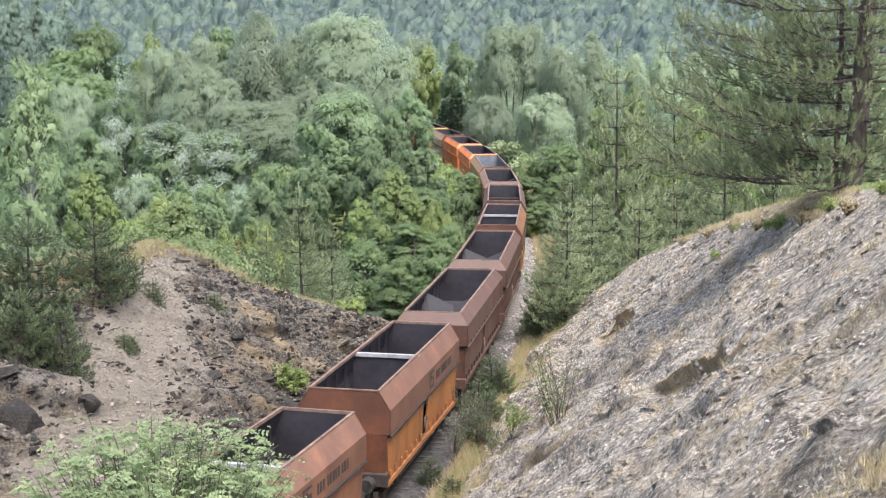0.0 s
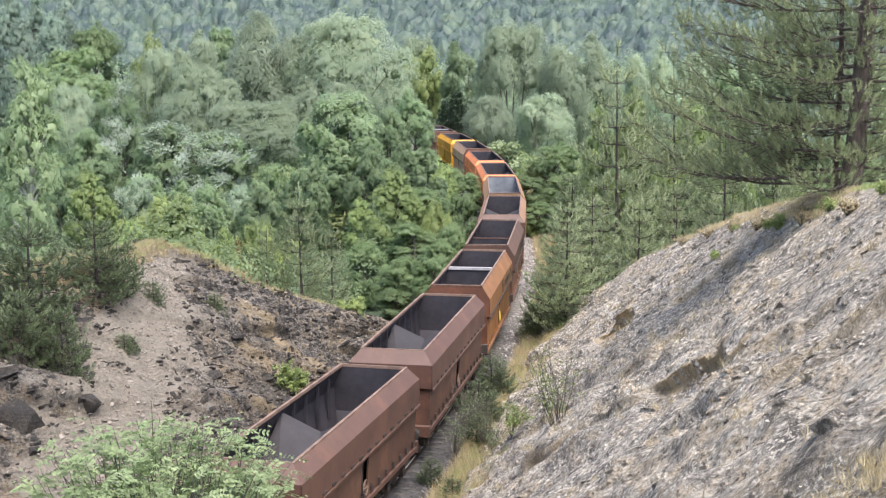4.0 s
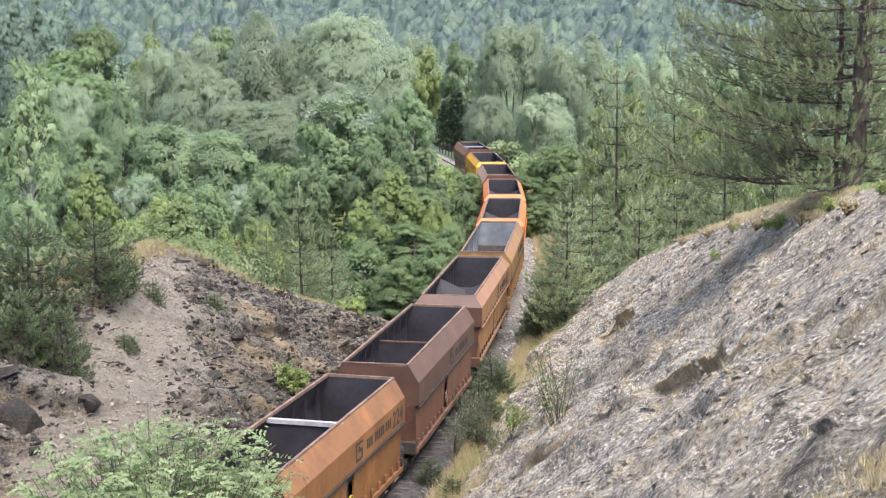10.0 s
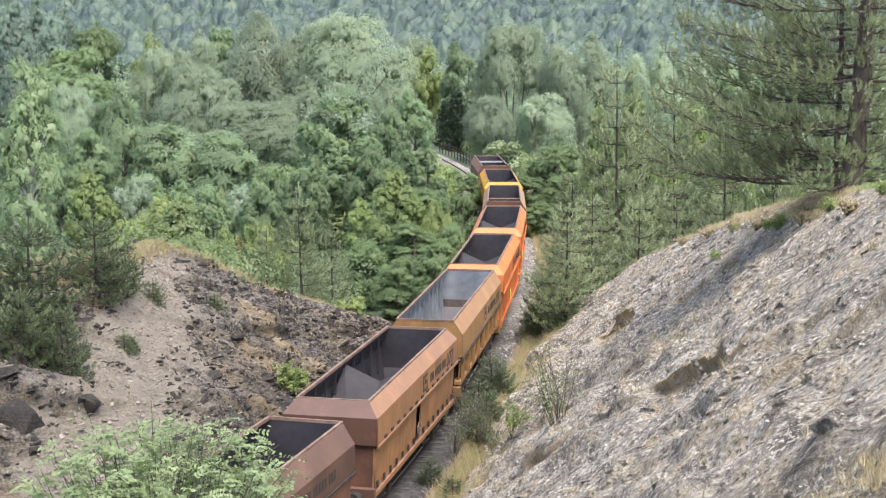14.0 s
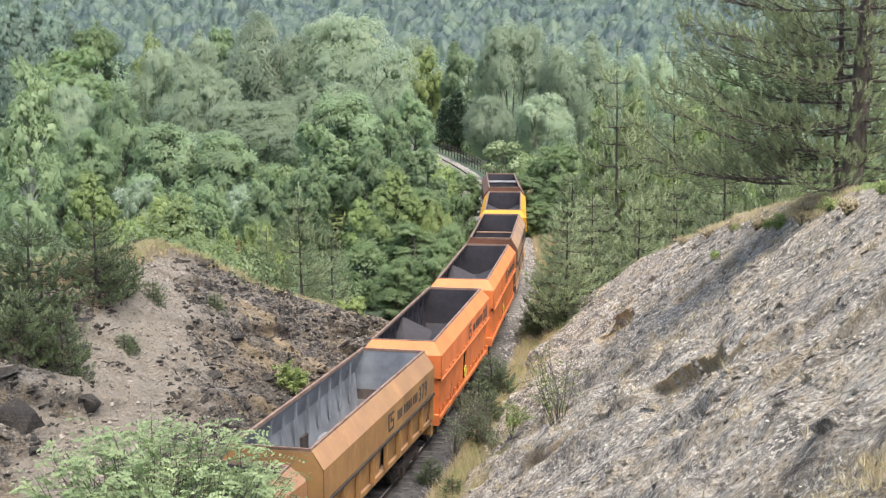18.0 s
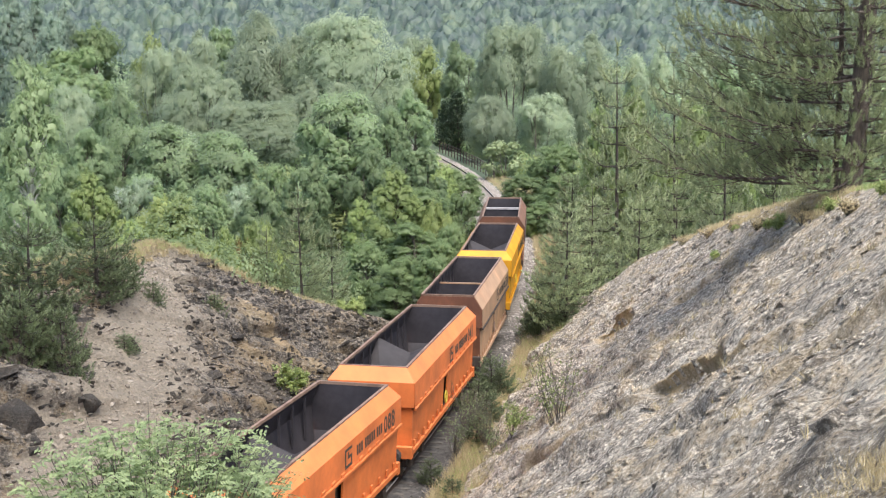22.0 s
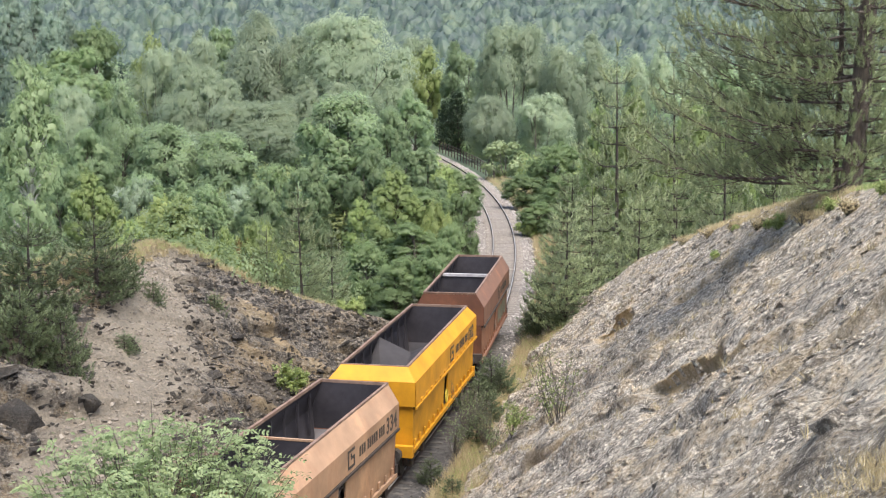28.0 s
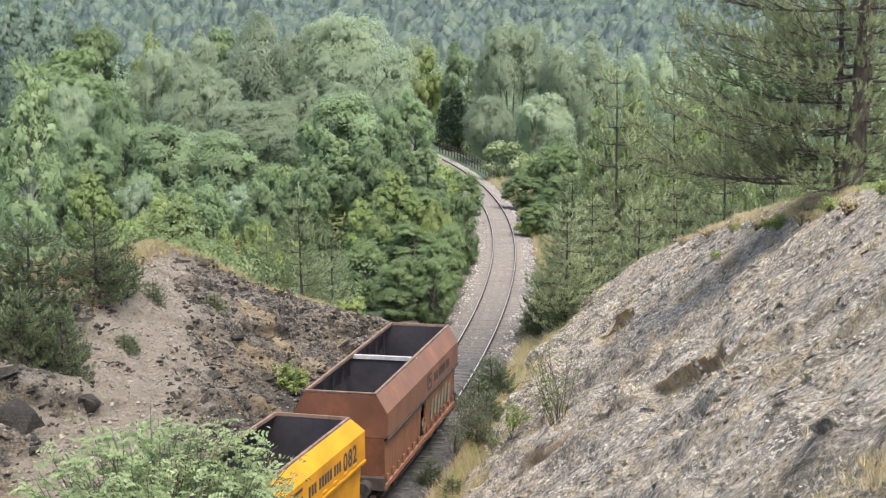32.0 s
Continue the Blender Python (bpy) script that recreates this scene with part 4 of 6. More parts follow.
        for a in (-0.9, 0.9):
            ws = rods("wheelset", [((-0.8, 0, 0), (0.8, 0, 0), 0.08), ((-0.81, 0, 0), (-0.68, 0, 0), 0.46), ((0.68, 0, 0), (0.81, 0, 0), 0.46)], M_BUFFER, bg, seg=20)
            ws.matrix_basis = pose(0, by + a, 0.46)
            WHEELS.append(ws)
    boxes("centre_sill", [(-0.2, 0.2, -E, E, 0.85, 1.1)], M_UNDER, w)
    WAGONS[n] = w
    return w


DUST = (0.258, 0.172, 0.138)
P_RED = paint("rusty_red_paint", DUST, (0.215, 0.102, 0.060), (0.125, 0.056, 0.036), 0.5, low=(0.25, 0.112, 0.058))
P_END = paint("rusty_red_end", DUST, (0.165, 0.066, 0.035), (0.077, 0.032, 0.020), 0.4, dust=0.2)
P_YEL = paint("yellow_paint", (0.671, 0.344, 0.017), (0.636, 0.292, 0.007), (0.387, 0.172, 0.026), 0.0, dust=0.3)
P_BEIGE = paint("faded_beige_paint", (0.447, 0.310, 0.224), (0.42, 0.262, 0.158), (0.292, 0.146, 0.077), 0.35)
P_ORA = paint("bright_orange_paint", (0.76, 0.272, 0.098), (0.70, 0.185, 0.045), (0.40, 0.125, 0.04), 0.05, dust=0.4)
P_MUS = paint("mustard_paint", (0.37, 0.225, 0.145), (0.335, 0.185, 0.065), (0.20, 0.09, 0.043), 0.42, dust=0.6)
P_TAN = paint("tan_brown_paint", (0.31, 0.19, 0.135), (0.35, 0.18, 0.075), (0.19, 0.085, 0.045), 0.40, dust=0.6)
P_DARK = paint("dark_brown_paint", (0.224, 0.155, 0.129), (0.125, 0.068, 0.045), (0.086, 0.043, 0.030), 0.45, low=(0.20, 0.095, 0.055))
P_OCHRE = paint("rusty_ochre_paint", (0.232, 0.146, 0.112), (0.292, 0.133, 0.043), (0.146, 0.060, 0.030), 0.45)
P_BROWN = paint("rust_brown_paint", (0.163, 0.107, 0.086), (0.125, 0.062, 0.041), (0.073, 0.036, 0.026), 0.5)
P_RORA = paint("rusty_orange_paint", (0.241, 0.146, 0.112), (0.20, 0.096, 0.056), (0.129, 0.056, 0.034), 0.45, low=(0.413, 0.163, 0.043))

hopper_wagon(3, "flat", P_RED, P_END, M_INSIDE, "rusty red hopper wagon with pale cross beam, last in the train", "pale", fade=M_MARK)
hopper_wagon(2, "hip", P_YEL, P_YEL, M_INSIDE, "bright yellow empty coal hopper wagon with black number", "notch", number="082")
hopper_wagon(1, "flat", P_BEIGE, P_END, M_INSIDE, "faded beige coal hopper wagon with a rusty brown end", "steel", number="334")
hopper_wagon(0, "hip", P_ORA, P_ORA, M_INSIDE, "freshly painted orange coal hopper wagon, empty", "notch", number="041")
hopper_wagon(-1, "hip", P_ORA, P_ORA, M_INSIDE, "bright orange coal hopper wagon with a black running number", "notch", number="088")
hopper_wagon(-2, "open", P_MUS, P_MUS, M_INGREY, "mustard coal hopper wagon with bare grey steel inside", "open", number="379")
hopper_wagon(-3, "hip", P_TAN, P_BROWN, M_INSIDE, "tan brown weathered coal hopper wagon, empty", "notch", number="077")
hopper_wagon(-4, "flat", P_DARK, P_BROWN, M_INSIDE, "dark brown coal hopper wagon with a steel saddle", "steel")
hopper_wagon(-5, "flat", P_OCHRE, P_END, M_INSIDE, "rusty ochre coal hopper wagon with a pale cross beam", "pale", number="224")
hopper_wagon(-6, "hip", P_BROWN, P_BROWN, M_INSIDE, "rust-brown coal hopper wagon, empty and coal-dusted", "notch", marks=False)
hopper_wagon(-7, "hip", P_BROWN, P_BROWN, M_INSIDE, "rust-brown coal hopper wagon, empty and coal-dusted", "notch", marks=False)
hopper_wagon(-8, "flat", P_RORA, P_END, M_INSIDE, "rusty coal hopper wagon with orange lower doors and a pale beam", "pale")
hopper_wagon(-9, "flat", P_RED, P_END, M_INSIDE, "rusty brown coal hopper wagon with a pale cross beam", "pale")
hopper_wagon(-10, "flat", P_BROWN, P_END, M_INSIDE, "rusty brown coal hopper wagon with a pale cross beam", "pale")
# ---------------------------------------------------------------- plants
M_BARK = plain("grey_bark", (0.07, 0.06, 0.05), (0.17, 0.15, 0.12), 6, 0.95, bm=0.8, dist=0.05, stretch=(1, 1, 0.25))
M_PINEBARK = plain("pine_bark", (0.035, 0.028, 0.024), (0.105, 0.085, 0.07), 7, 0.95, bm=1.0, dist=0.06, stretch=(1, 1, 0.3))
M_OLDBARK = plain("old_pine_bark", (0.05, 0.04, 0.035), (0.20, 0.155, 0.13), 7, 0.95, bm=1.0, dist=0.08, stretch=(1, 1, 0.25))
M_BIRCH = plain("pale_bark", (0.35, 0.34, 0.31), (0.6, 0.58, 0.54), 4, 0.9)
L_WILLOW = leaf_mat("willow_leaves", (0.215, 0.28, 0.195), (0.375, 0.45, 0.305), (0.55, 0.60, 0.38), thru=0.6)
L_ROBINIA = leaf_mat("robinia_leaves", (0.20, 0.292, 0.165), (0.362, 0.468, 0.258), (0.51, 0.585, 0.345), thru=0.6)
L_SILVER = leaf_mat("silver_leaves", (0.18, 0.26, 0.16), (0.38, 0.465, 0.32), (0.70, 0.74, 0.63), thru=0.55)
L_GREEN = leaf_mat("green_leaves", (0.125, 0.185, 0.09), (0.265, 0.355, 0.165), (0.365, 0.45, 0.23), thru=0.55)
L_LIME = leaf_mat("yellow_green_leaves", (0.189, 0.248, 0.091), (0.378, 0.448, 0.169), (0.543, 0.578, 0.247), thru=0.5)
L_BIRCH = leaf_mat("birch_leaves", (0.19, 0.26, 0.14), (0.295, 0.375, 0.20), (0.37, 0.44, 0.25), thru=0.5)
L_PINE = leaf_mat("pine_needles", (0.16, 0.205, 0.11), (0.335, 0.392, 0.208), (0.48, 0.51, 0.30), thru=0.4, patch=1.2)
L_PINE2 = leaf_mat("young_pine_needles", (0.08, 0.11, 0.06), (0.185, 0.235, 0.12), (0.29, 0.335, 0.18), thru=0.4, patch=1.2)
L_DARK = leaf_mat("dark_needles", (0.02, 0.045, 0.025), (0.06, 0.10, 0.05), None, thru=0.15)
# Blue haze of the distance and crown shade are mixed into these leaf colours.
L_FOREST = leaf_mat("haze_tinted_forest_leaves", (0.056, 0.084, 0.088), (0.125, 0.178, 0.13), (0.23, 0.278, 0.16), thru=0.4, patch=0.12, depth=0.8)
L_POPLAR = leaf_mat("poplar_leaves", (0.24, 0.315, 0.255), (0.335, 0.42, 0.325), (0.40, 0.475, 0.36), thru=0.65, depth=0.3)
L_HORN = leaf_mat("hornbeam_leaves", (0.155, 0.215, 0.085), (0.315, 0.395, 0.155), (0.42, 0.48, 0.20), thru=0.5)
L_PALE = leaf_mat("pale_leaves", (0.187, 0.255, 0.102), (0.374, 0.442, 0.238), (0.527, 0.561, 0.374))
L_RED = leaf_mat("reddish_leaves", (0.16, 0.12, 0.05), (0.32, 0.22, 0.10), (0.42, 0.20, 0.10))
L_SCRUB = leaf_mat("scrub_leaves", (0.10, 0.14, 0.07), (0.20, 0.265, 0.125), (0.29, 0.35, 0.18), thru=0.5)
L_DRY = leaf_mat("dry_grass_blades", (0.28, 0.22, 0.11), (0.46, 0.38, 0.22), (0.55, 0.48, 0.30), thru=0.2)
L_SHOOT = leaf_mat("bush_leaflets", (0.10, 0.145, 0.062), (0.23, 0.29, 0.138), (0.41, 0.45, 0.24), thru=0.4, patch=1.5)


def leaf_quads(c, d, nrm, length, width):
    """Rhombic blades, slightly folded: centres, long directions, normals."""
    d = unit(d)
    side = unit(np.cross(nrm, d))
    up = np.cross(d, side)
    n = len(c)
    length, width = np.broadcast_to(length, (n,))[:, None], np.broadcast_to(width, (n,))[:, None]
    v = np.stack([c - d * length / 2, c + side * width / 2 + up * width * 0.15, c + d * length / 2, c - side * width / 2 + up * width * 0.15], 1)
    return v.reshape(-1, 3), np.arange(n * 4).reshape(n, 4)


def leaf_tris(c, d, nrm, length, width, shade=None):
    """Pointed blades of one face each, for small and distant leaves; shade: the crown's own normals, for a soft look."""
    d = unit(d)
    side = unit(np.cross(nrm, d))
    n = len(c)
    length, width = np.broadcast_to(length, (n,))[:, None], np.broadcast_to(width, (n,))[:, None]
    v = np.stack([c - d * length / 2 + side * width / 2, c + d * length / 2, c - d * length / 2 - side * width / 2], 1)
    if shade is None:
        return v.reshape(-1, 3), np.arange(n * 3).reshape(n, 3)
    g = np.cross(v[:, 1] - v[:, 0], v[:, 2] - v[:, 0])
    k = np.sum(g * shade, 1) < 0
    v[k] = v[k][:, ::-1]
    return v.reshape(-1, 3), np.arange(n * 3).reshape(n, 3), np.repeat(shade, 3, 0)


def ball(n_az=8, n_el=4):
    """Directions and triangles of a coarse ball, the leaf-coloured filler added inside a head of leaves."""
    dirs = [(0, 0, 1.0)]
    for i in range(1, n_el):
        el = math.pi * (0.5 - i / n_el)
        dirs += [(math.cos(el) * math.cos(6.2832 * (j + 0.5 * (i % 2)) / n_az), math.cos(el) * math.sin(6.2832 * (j + 0.5 * (i % 2)) / n_az), math.sin(el)) for j in range(n_az)]
    dirs.append((0, 0, -1.0))
    fs = [(0, 1 + j, 1 + (j + 1) % n_az) for j in range(n_az)]
    for i in range(n_el - 2):
        a, c = 1 + i * n_az, 1 + (i + 1) * n_az
        for j in range(n_az):
            k = (j + 1) % n_az
            fs += [(a + j, c + j, c + k), (a + j, c + k, a + k)]
    last = len(dirs) - 1
    fs += [(last, last - n_az + (j + 1) % n_az, last - n_az + j) for j in range(n_az)]
    return np.array(dirs), np.array(fs)


BALL_D, BALL_F = ball()


def with_cores(tri, centres, radii):
    """Adds an uneven filler core to each head of leaves, to brighten its dark gaps."""
    v, f, nr = tri
    m = len(centres)
    r = radii[:, None, :] * rng.uniform(0.8, 1.15, (m, len(BALL_D), 1))
    cv = (centres[:, None, :] + BALL_D[None] * r).reshape(-1, 3)
    cf = (BALL_F[None] + (len(v) + len(BALL_D) * np.arange(m))[:, None, None]).reshape(-1, 3)
    return np.concatenate([v, cv]), np.concatenate([f, cf]), np.concatenate([nr, np.tile(BALL_D, (m, 1))])


def leafy(name, tri, material, parent=None):
    v, f, n = tri
    return mesh_ob(name, v, f, material, parent, normals=n)


def tube(rows, seg=6):
    """A tapered, bent limb through (point, radius) rows."""
    pts = [np.array(p, float) for p, r in rows]
    v, f = [], []
    for i, (p, r) in enumerate(rows):
        d = pts[min(i + 1, len(pts) - 1)] - pts[max(i - 1, 0)]
        d = d / max(np.linalg.norm(d), 1e-6)
        a = np.cross(d, (0.31, 0.95, 0.1))
        a = a / max(np.linalg.norm(a), 1e-6)
        b_ = np.cross(d, a)
        for k in range(seg):
            t = 2 * math.pi * k / seg
            v.append(pts[i] + r * (a * math.cos(t) + b_ * math.sin(t)))
    for i in range(len(rows) - 1):
        for k in range(seg):
            a, b_ = i * seg + k, i * seg + (k + 1) % seg
            f.append((a, b_, b_ + seg, a + seg))
    return np.array(v), np.array(f)


def joined(pieces):
    v, f, n = [], [], 0
    for pv, pf in pieces:
        v.append(pv)
        f.append(pf + n)
        n += len(pv)
    return np.concatenate(v), np.concatenate(f)


def limb(p, q, r0, r1, sag=0.0, seg=6, steps=4):
    p, q = np.array(p, float), np.array(q, float)
    wob = rng.normal(0, 0.05, 3) * np.linalg.norm(q - p)
    rows = []
    for i in range(steps + 1):
        t = i / steps
        rows.append((p + (q - p) * t + wob * math.sin(math.pi * t) + np.array((0, 0, -sag * math.sin(math.pi * t))), r0 + (r1 - r0) * t))
    return tube(rows, seg)


def broadleaf(name, H, W, bare, lumps, leaves, size, l_mat, b_mat, label, category="tree", narrow=1.0, habit="round", trunks=1, lobe=(0.13, 0.21), wood_r=1.0):
    """A tree: stems that fork into limbs; each limb ends in a leafy head, open below, so that wood and shade show between the heads."""
    t = tagged(new(name), label, category)
    wood, cen = [], []
    hc, rz = (H + bare) / 2, (H - bare) / 2
    ph = rng.uniform(0, 6.28, 4)
    tries = 0
    while len(cen) < lumps:
        tries += 1
        d = unit(rng.normal(0, 1, 3))
        az = math.atan2(d[1], d[0])
        uneven = 1 + 0.14 * math.sin(2 * az + ph[0]) + 0.10 * math.sin(3 * az + 4 * d[2] + ph[1])
        rr = rng.uniform(0.45, 0.84) ** 0.6 * uneven
        z = min(hc + d[2] * rz * rr, H - 0.10 * W)
        k = 1.0 if narrow == 1 else 1 - (z - bare) / (H - bare) * (1 - narrow)
        p = np.array((d[0] * W / 2 * rr * k, d[1] * W / 2 * rr * k, z))
        if all(np.linalg.norm(p - q) > W * 0.13 for q in cen) or tries > lumps * 30:
            cen.append(p)
    cen = np.array(cen)
    stems = []
    for k in range(trunks):
        a = 6.283 * (k + rng.uniform(-0.2, 0.2)) / trunks
        lean = np.array((math.cos(a), math.sin(a), 0)) * W * (0.20 if trunks > 1 else 0.03)
        r0 = wood_r * 0.020 * H / trunks ** 0.35
        rows = [(lean * 0.08 + (0, 0, -0.3), r0 * 1.3), (lean * 0.25 + (0, 0, H * 0.12), r0), (lean * 0.6 + (0, 0, H * 0.35), r0 * 0.8), (lean * 0.85 + (0, 0, H * 0.58), r0 * 0.5), (lean * 1.05 + (0, 0, H * 0.78), r0 * 0.2)]
        rows = [(np.array(p) + rng.normal(0, 0.008 * H, 3) * (1, 1, 0), r) for p, r in rows]
        stems.append(rows)
        wood.append(tube(rows, 7))
    for p in cen:
        rows = min(stems, key=lambda q: np.linalg.norm(q[3][0][:2] - p[:2]))
        z0 = max(bare * 0.6, min(p[2] - 0.22 * W * rng.uniform(0.6, 1.4), H * 0.72))
        zs = [q[0][2] for q in rows]
        foot = np.array([np.interp(z0, zs, [q[0][i] for q in rows]) for i in range(3)])
        rb = float(np.interp(z0, zs, [q[1] for q in rows])) * rng.uniform(0.45, 0.7)
        wood.append(limb(foot, p, rb, 0.02, -0.05 * W))
        for _ in range(3):
            e = p + unit(rng.normal(0, 1, 3) + (0, 0, 0.8)) * W * 0.12
            wood.append(limb(foot + (p - foot) * rng.uniform(0.6, 0.95), e, rb * 0.35, 0.012, 0, 4, 2))
    mesh_ob("trunk", *joined(wood), b_mat, t, smooth=True)
    # each head is a dome of twigs with leaves along their outer half
    k = 14
    tw = max(6, leaves // lumps // k)
    R = W * rng.uniform(*lobe, lumps)
    base, r = np.repeat(cen, tw, 0), np.repeat(R, tw)[:, None]
    out = unit((base - (0, 0, hc - 0.3 * rz)) / (W / 2, W / 2, rz))
    d = unit(rng.normal(0, 1, (len(base), 3)) + out * 0.5 + (0, 0, 0.55))
    pp = np.repeat(rng.uniform(0, 6.28, (lumps, 2)), tw, 0)
    swell = (1 + 0.20 * np.sin(3.1 * d[:, 0] + 2.0 * d[:, 2] + pp[:, 0]) * np.sin(3.3 * d[:, 1] + pp[:, 1]))[:, None]
    reach = r * swell * rng.uniform(0.82, 1.10, (len(base), 1))
    u = 0.70 + 0.36 * rng.random((len(base), k, 1)) ** 0.7
    squash = {"weep": 1.05, "frond": 0.72, "round": 0.9}[habit]
    P = base[:, None] + d[:, None] * (reach[:, None] * u) * np.array((1, 1, squash)) + rng.normal(0, 1, (len(base), k, 3)) * (0.085 * r[:, None])
    dd, oo = np.repeat(d, k, 0), np.repeat(out, k, 0)
    if habit == "weep":
        P[:, :, 2] -= 0.55 * (u[:, :, 0] - 0.5) * (1.1 - d[:, None, 2]) * r
    P = P.reshape(-1, 3)
    flat_d = dd * (1, 1, 0.25)
    if habit == "weep":
        D = flat_d * 0.7 + rng.normal(0, 0.45, P.shape) + (0, 0, -0.75)
        N = unit(dd * 0.8 + rng.normal(0, 0.3, P.shape))
        aspect = 0.26
    elif habit == "frond":
        D = flat_d * 1.1 + rng.normal(0, 0.55, P.shape) * (1, 1, 0.5) + (0, 0, -0.18)
        N = unit(rng.normal(0, 0.26, P.shape) + dd * 0.45 + (0, 0, 0.6))
        aspect = 0.34
    else:
        D = dd * 0.5 + rng.normal(0, 0.8, P.shape)
        N = unit(dd * 0.7 + rng.normal(0, 0.3, P.shape) + (0, 0, 0.3))
        aspect = 0.62
    D = D - N * np.sum(D * N, 1, keepdims=True)
    L = size * rng.uniform(0.65, 1.35, len(P))
    tri = leaf_tris(P, D, N, L, L * aspect, unit(dd * 0.8 + oo * 0.45 + N * 0.08 + (0, 0, 0.1)))
    leafy("crown", with_cores(tri, cen, R[:, None] * (0.42 if habit == "weep" else 0.55) * np.array((1, 1, squash))), l_mat, t)
    return t


def brushes(points, dirs, n, shoot, needle, width):
    """Pine shoots like bottle brushes: needles all along each shoot, leaning forward."""
    ax = np.repeat(unit(dirs), n, 0)
    along = np.tile(np.linspace(0.0, 1.0, n), len(points))
    side = rng.normal(0, 1, ax.shape)
    side = unit(side - ax * np.sum(side * ax, 1, keepdims=True))
    L = needle * rng.uniform(0.7, 1.15, len(ax))
    d = unit(ax * (0.55 + 0.5 * along[:, None]) + side * 0.75)
    c = np.repeat(points, n, 0) + ax * (along * shoot)[:, None]
    return leaf_tris(c + d * L[:, None] * 0.5, d, unit(rng.normal(0, 1, ax.shape)), L, width, unit(side * 0.55 + ax * 0.35 + (0, 0, 0.35)))


def pine(name, H, W, zs, per, twigs, needles, shoot, needle, width, l_mat, label, trunk_r=0.0, category="tree", shape=None, lop=None, droop=0.10, upturn=0.22, core=0.25, b_mat=None, lean=(0, 0)):
    """A pine: whorls of limbs at the heights zs that sag and turn up at their tips, twigs to both sides, upright brushes on the twigs."""
    t = tagged(new(name), label, category)
    r0 = trunk_r or 0.012 * H + 0.03
    ln = np.array((lean[0], lean[1], 0.0))
    axis = lambda z: ln * (max(z, 0.0) / H) ** 0.8 + np.array((0, 0, z))
    wood = [tube([((0, 0, -0.4), r0 * 1.5), ((0, 0, 0.15), r0 * 1.15)] + [(axis(H * f) + rng.normal(0, 0.02, 3) * (1, 1, 0), r0 * k) for f, k in ((0.1, 1.0), (0.2, 0.93), (0.35, 0.78), (0.5, 0.62), (0.7, 0.4), (0.9, 0.16), (1.0, 0.05))], 10)]
    TP, TD = [], []
    for i, z in enumerate(zs):
        f = z / H
        reach = W / 2 * (shape(f) if shape else min(1.0, max(0.02, 1.08 - f) ** 0.7))
        a0 = rng.uniform(0, 6.283)
        for k in range(per):
            a = a0 + 6.283 * (k + rng.uniform(-0.3, 0.3)) / per
            rr = reach * rng.uniform(0.7, 1.1) * (lop(a) if lop else 1.0)
            h = np.array((math.cos(a), math.sin(a), 0))
            cross = np.array((-h[1], h[0], 0))
            p0 = axis(z + rng.uniform(-0.08, 0.08))
            bend = rng.uniform(-0.18, 0.18)
            up0 = 0.15 + 0.5 * f + rng.normal(0, 0.16)
            turned = upturn * rng.uniform(0.4, 1.5)
            way = lambda u: p0 + h * (rr * u) + cross * (bend * rr * u * u) + np.array((0, 0, rr * (up0 * u * 0.35 - droop * math.sin(2.4 * u) + turned * u ** 3)))
            rb = r0 * (0.15 - 0.09 * f) * rng.uniform(0.6, 1.1) + 0.008
            wood.append(tube([(way(u), rb * (1 - u) + 0.005) for u in (0, 0.2, 0.4, 0.6, 0.8, 1.0)], 5))
            m = max(3, int(twigs * rr / (W / 2)))
            for q in range(m):
                u = core + (1 - core) * (q + rng.random()) / m
                b_ = way(u)
                sgn = 1 if q % 2 else -1
                tl = rr * (0.34 * (1.05 - u) + 0.06) * rng.uniform(0.6, 1.2)
                td = unit(h * 0.75 + cross * sgn * rng.uniform(0.3, 1.1) + (0, 0, rng.normal(0.22, 0.30)))
                e = b_ + td * tl + np.array((0, 0, 0.10 * tl))
                wood.append(limb(b_, e, 0.010 + 0.004 * tl, 0.004, 0.04 * tl, 3, 2))
                for _ in range(1 + int(tl / (shoot * 1.1))):
                    v = rng.uniform(0.35, 1.0)
                    TP.append(b_ + (e - b_) * v + rng.normal(0, 0.05, 3))
                    TD.append(td * 0.45 + h * 0.15 + rng.normal(0, 0.22, 3) + (0, 0, 0.75))
            TP.append(way(0.97))
            TD.append(h * 0.5 + np.array((0, 0, 0.9)))
    for k in range(5):
        TP.append(axis(H * (0.96 + 0.01 * k)))
        TD.append(np.array((rng.normal(0, 0.4), rng.normal(0, 0.4), 1.0)))
    mesh_ob("trunk", *joined(wood), b_mat or M_PINEBARK, t, smooth=True)
    leafy("needles", brushes(np.array(TP), np.array(TD), needles, shoot, needle, width), l_mat, t)
    return t


def whorl_heights(lo, hi, n, jitter=0.3):
    step = (hi - lo) / n
    return [lo + step * (i + rng.uniform(-jitter, jitter)) for i in range(n)]


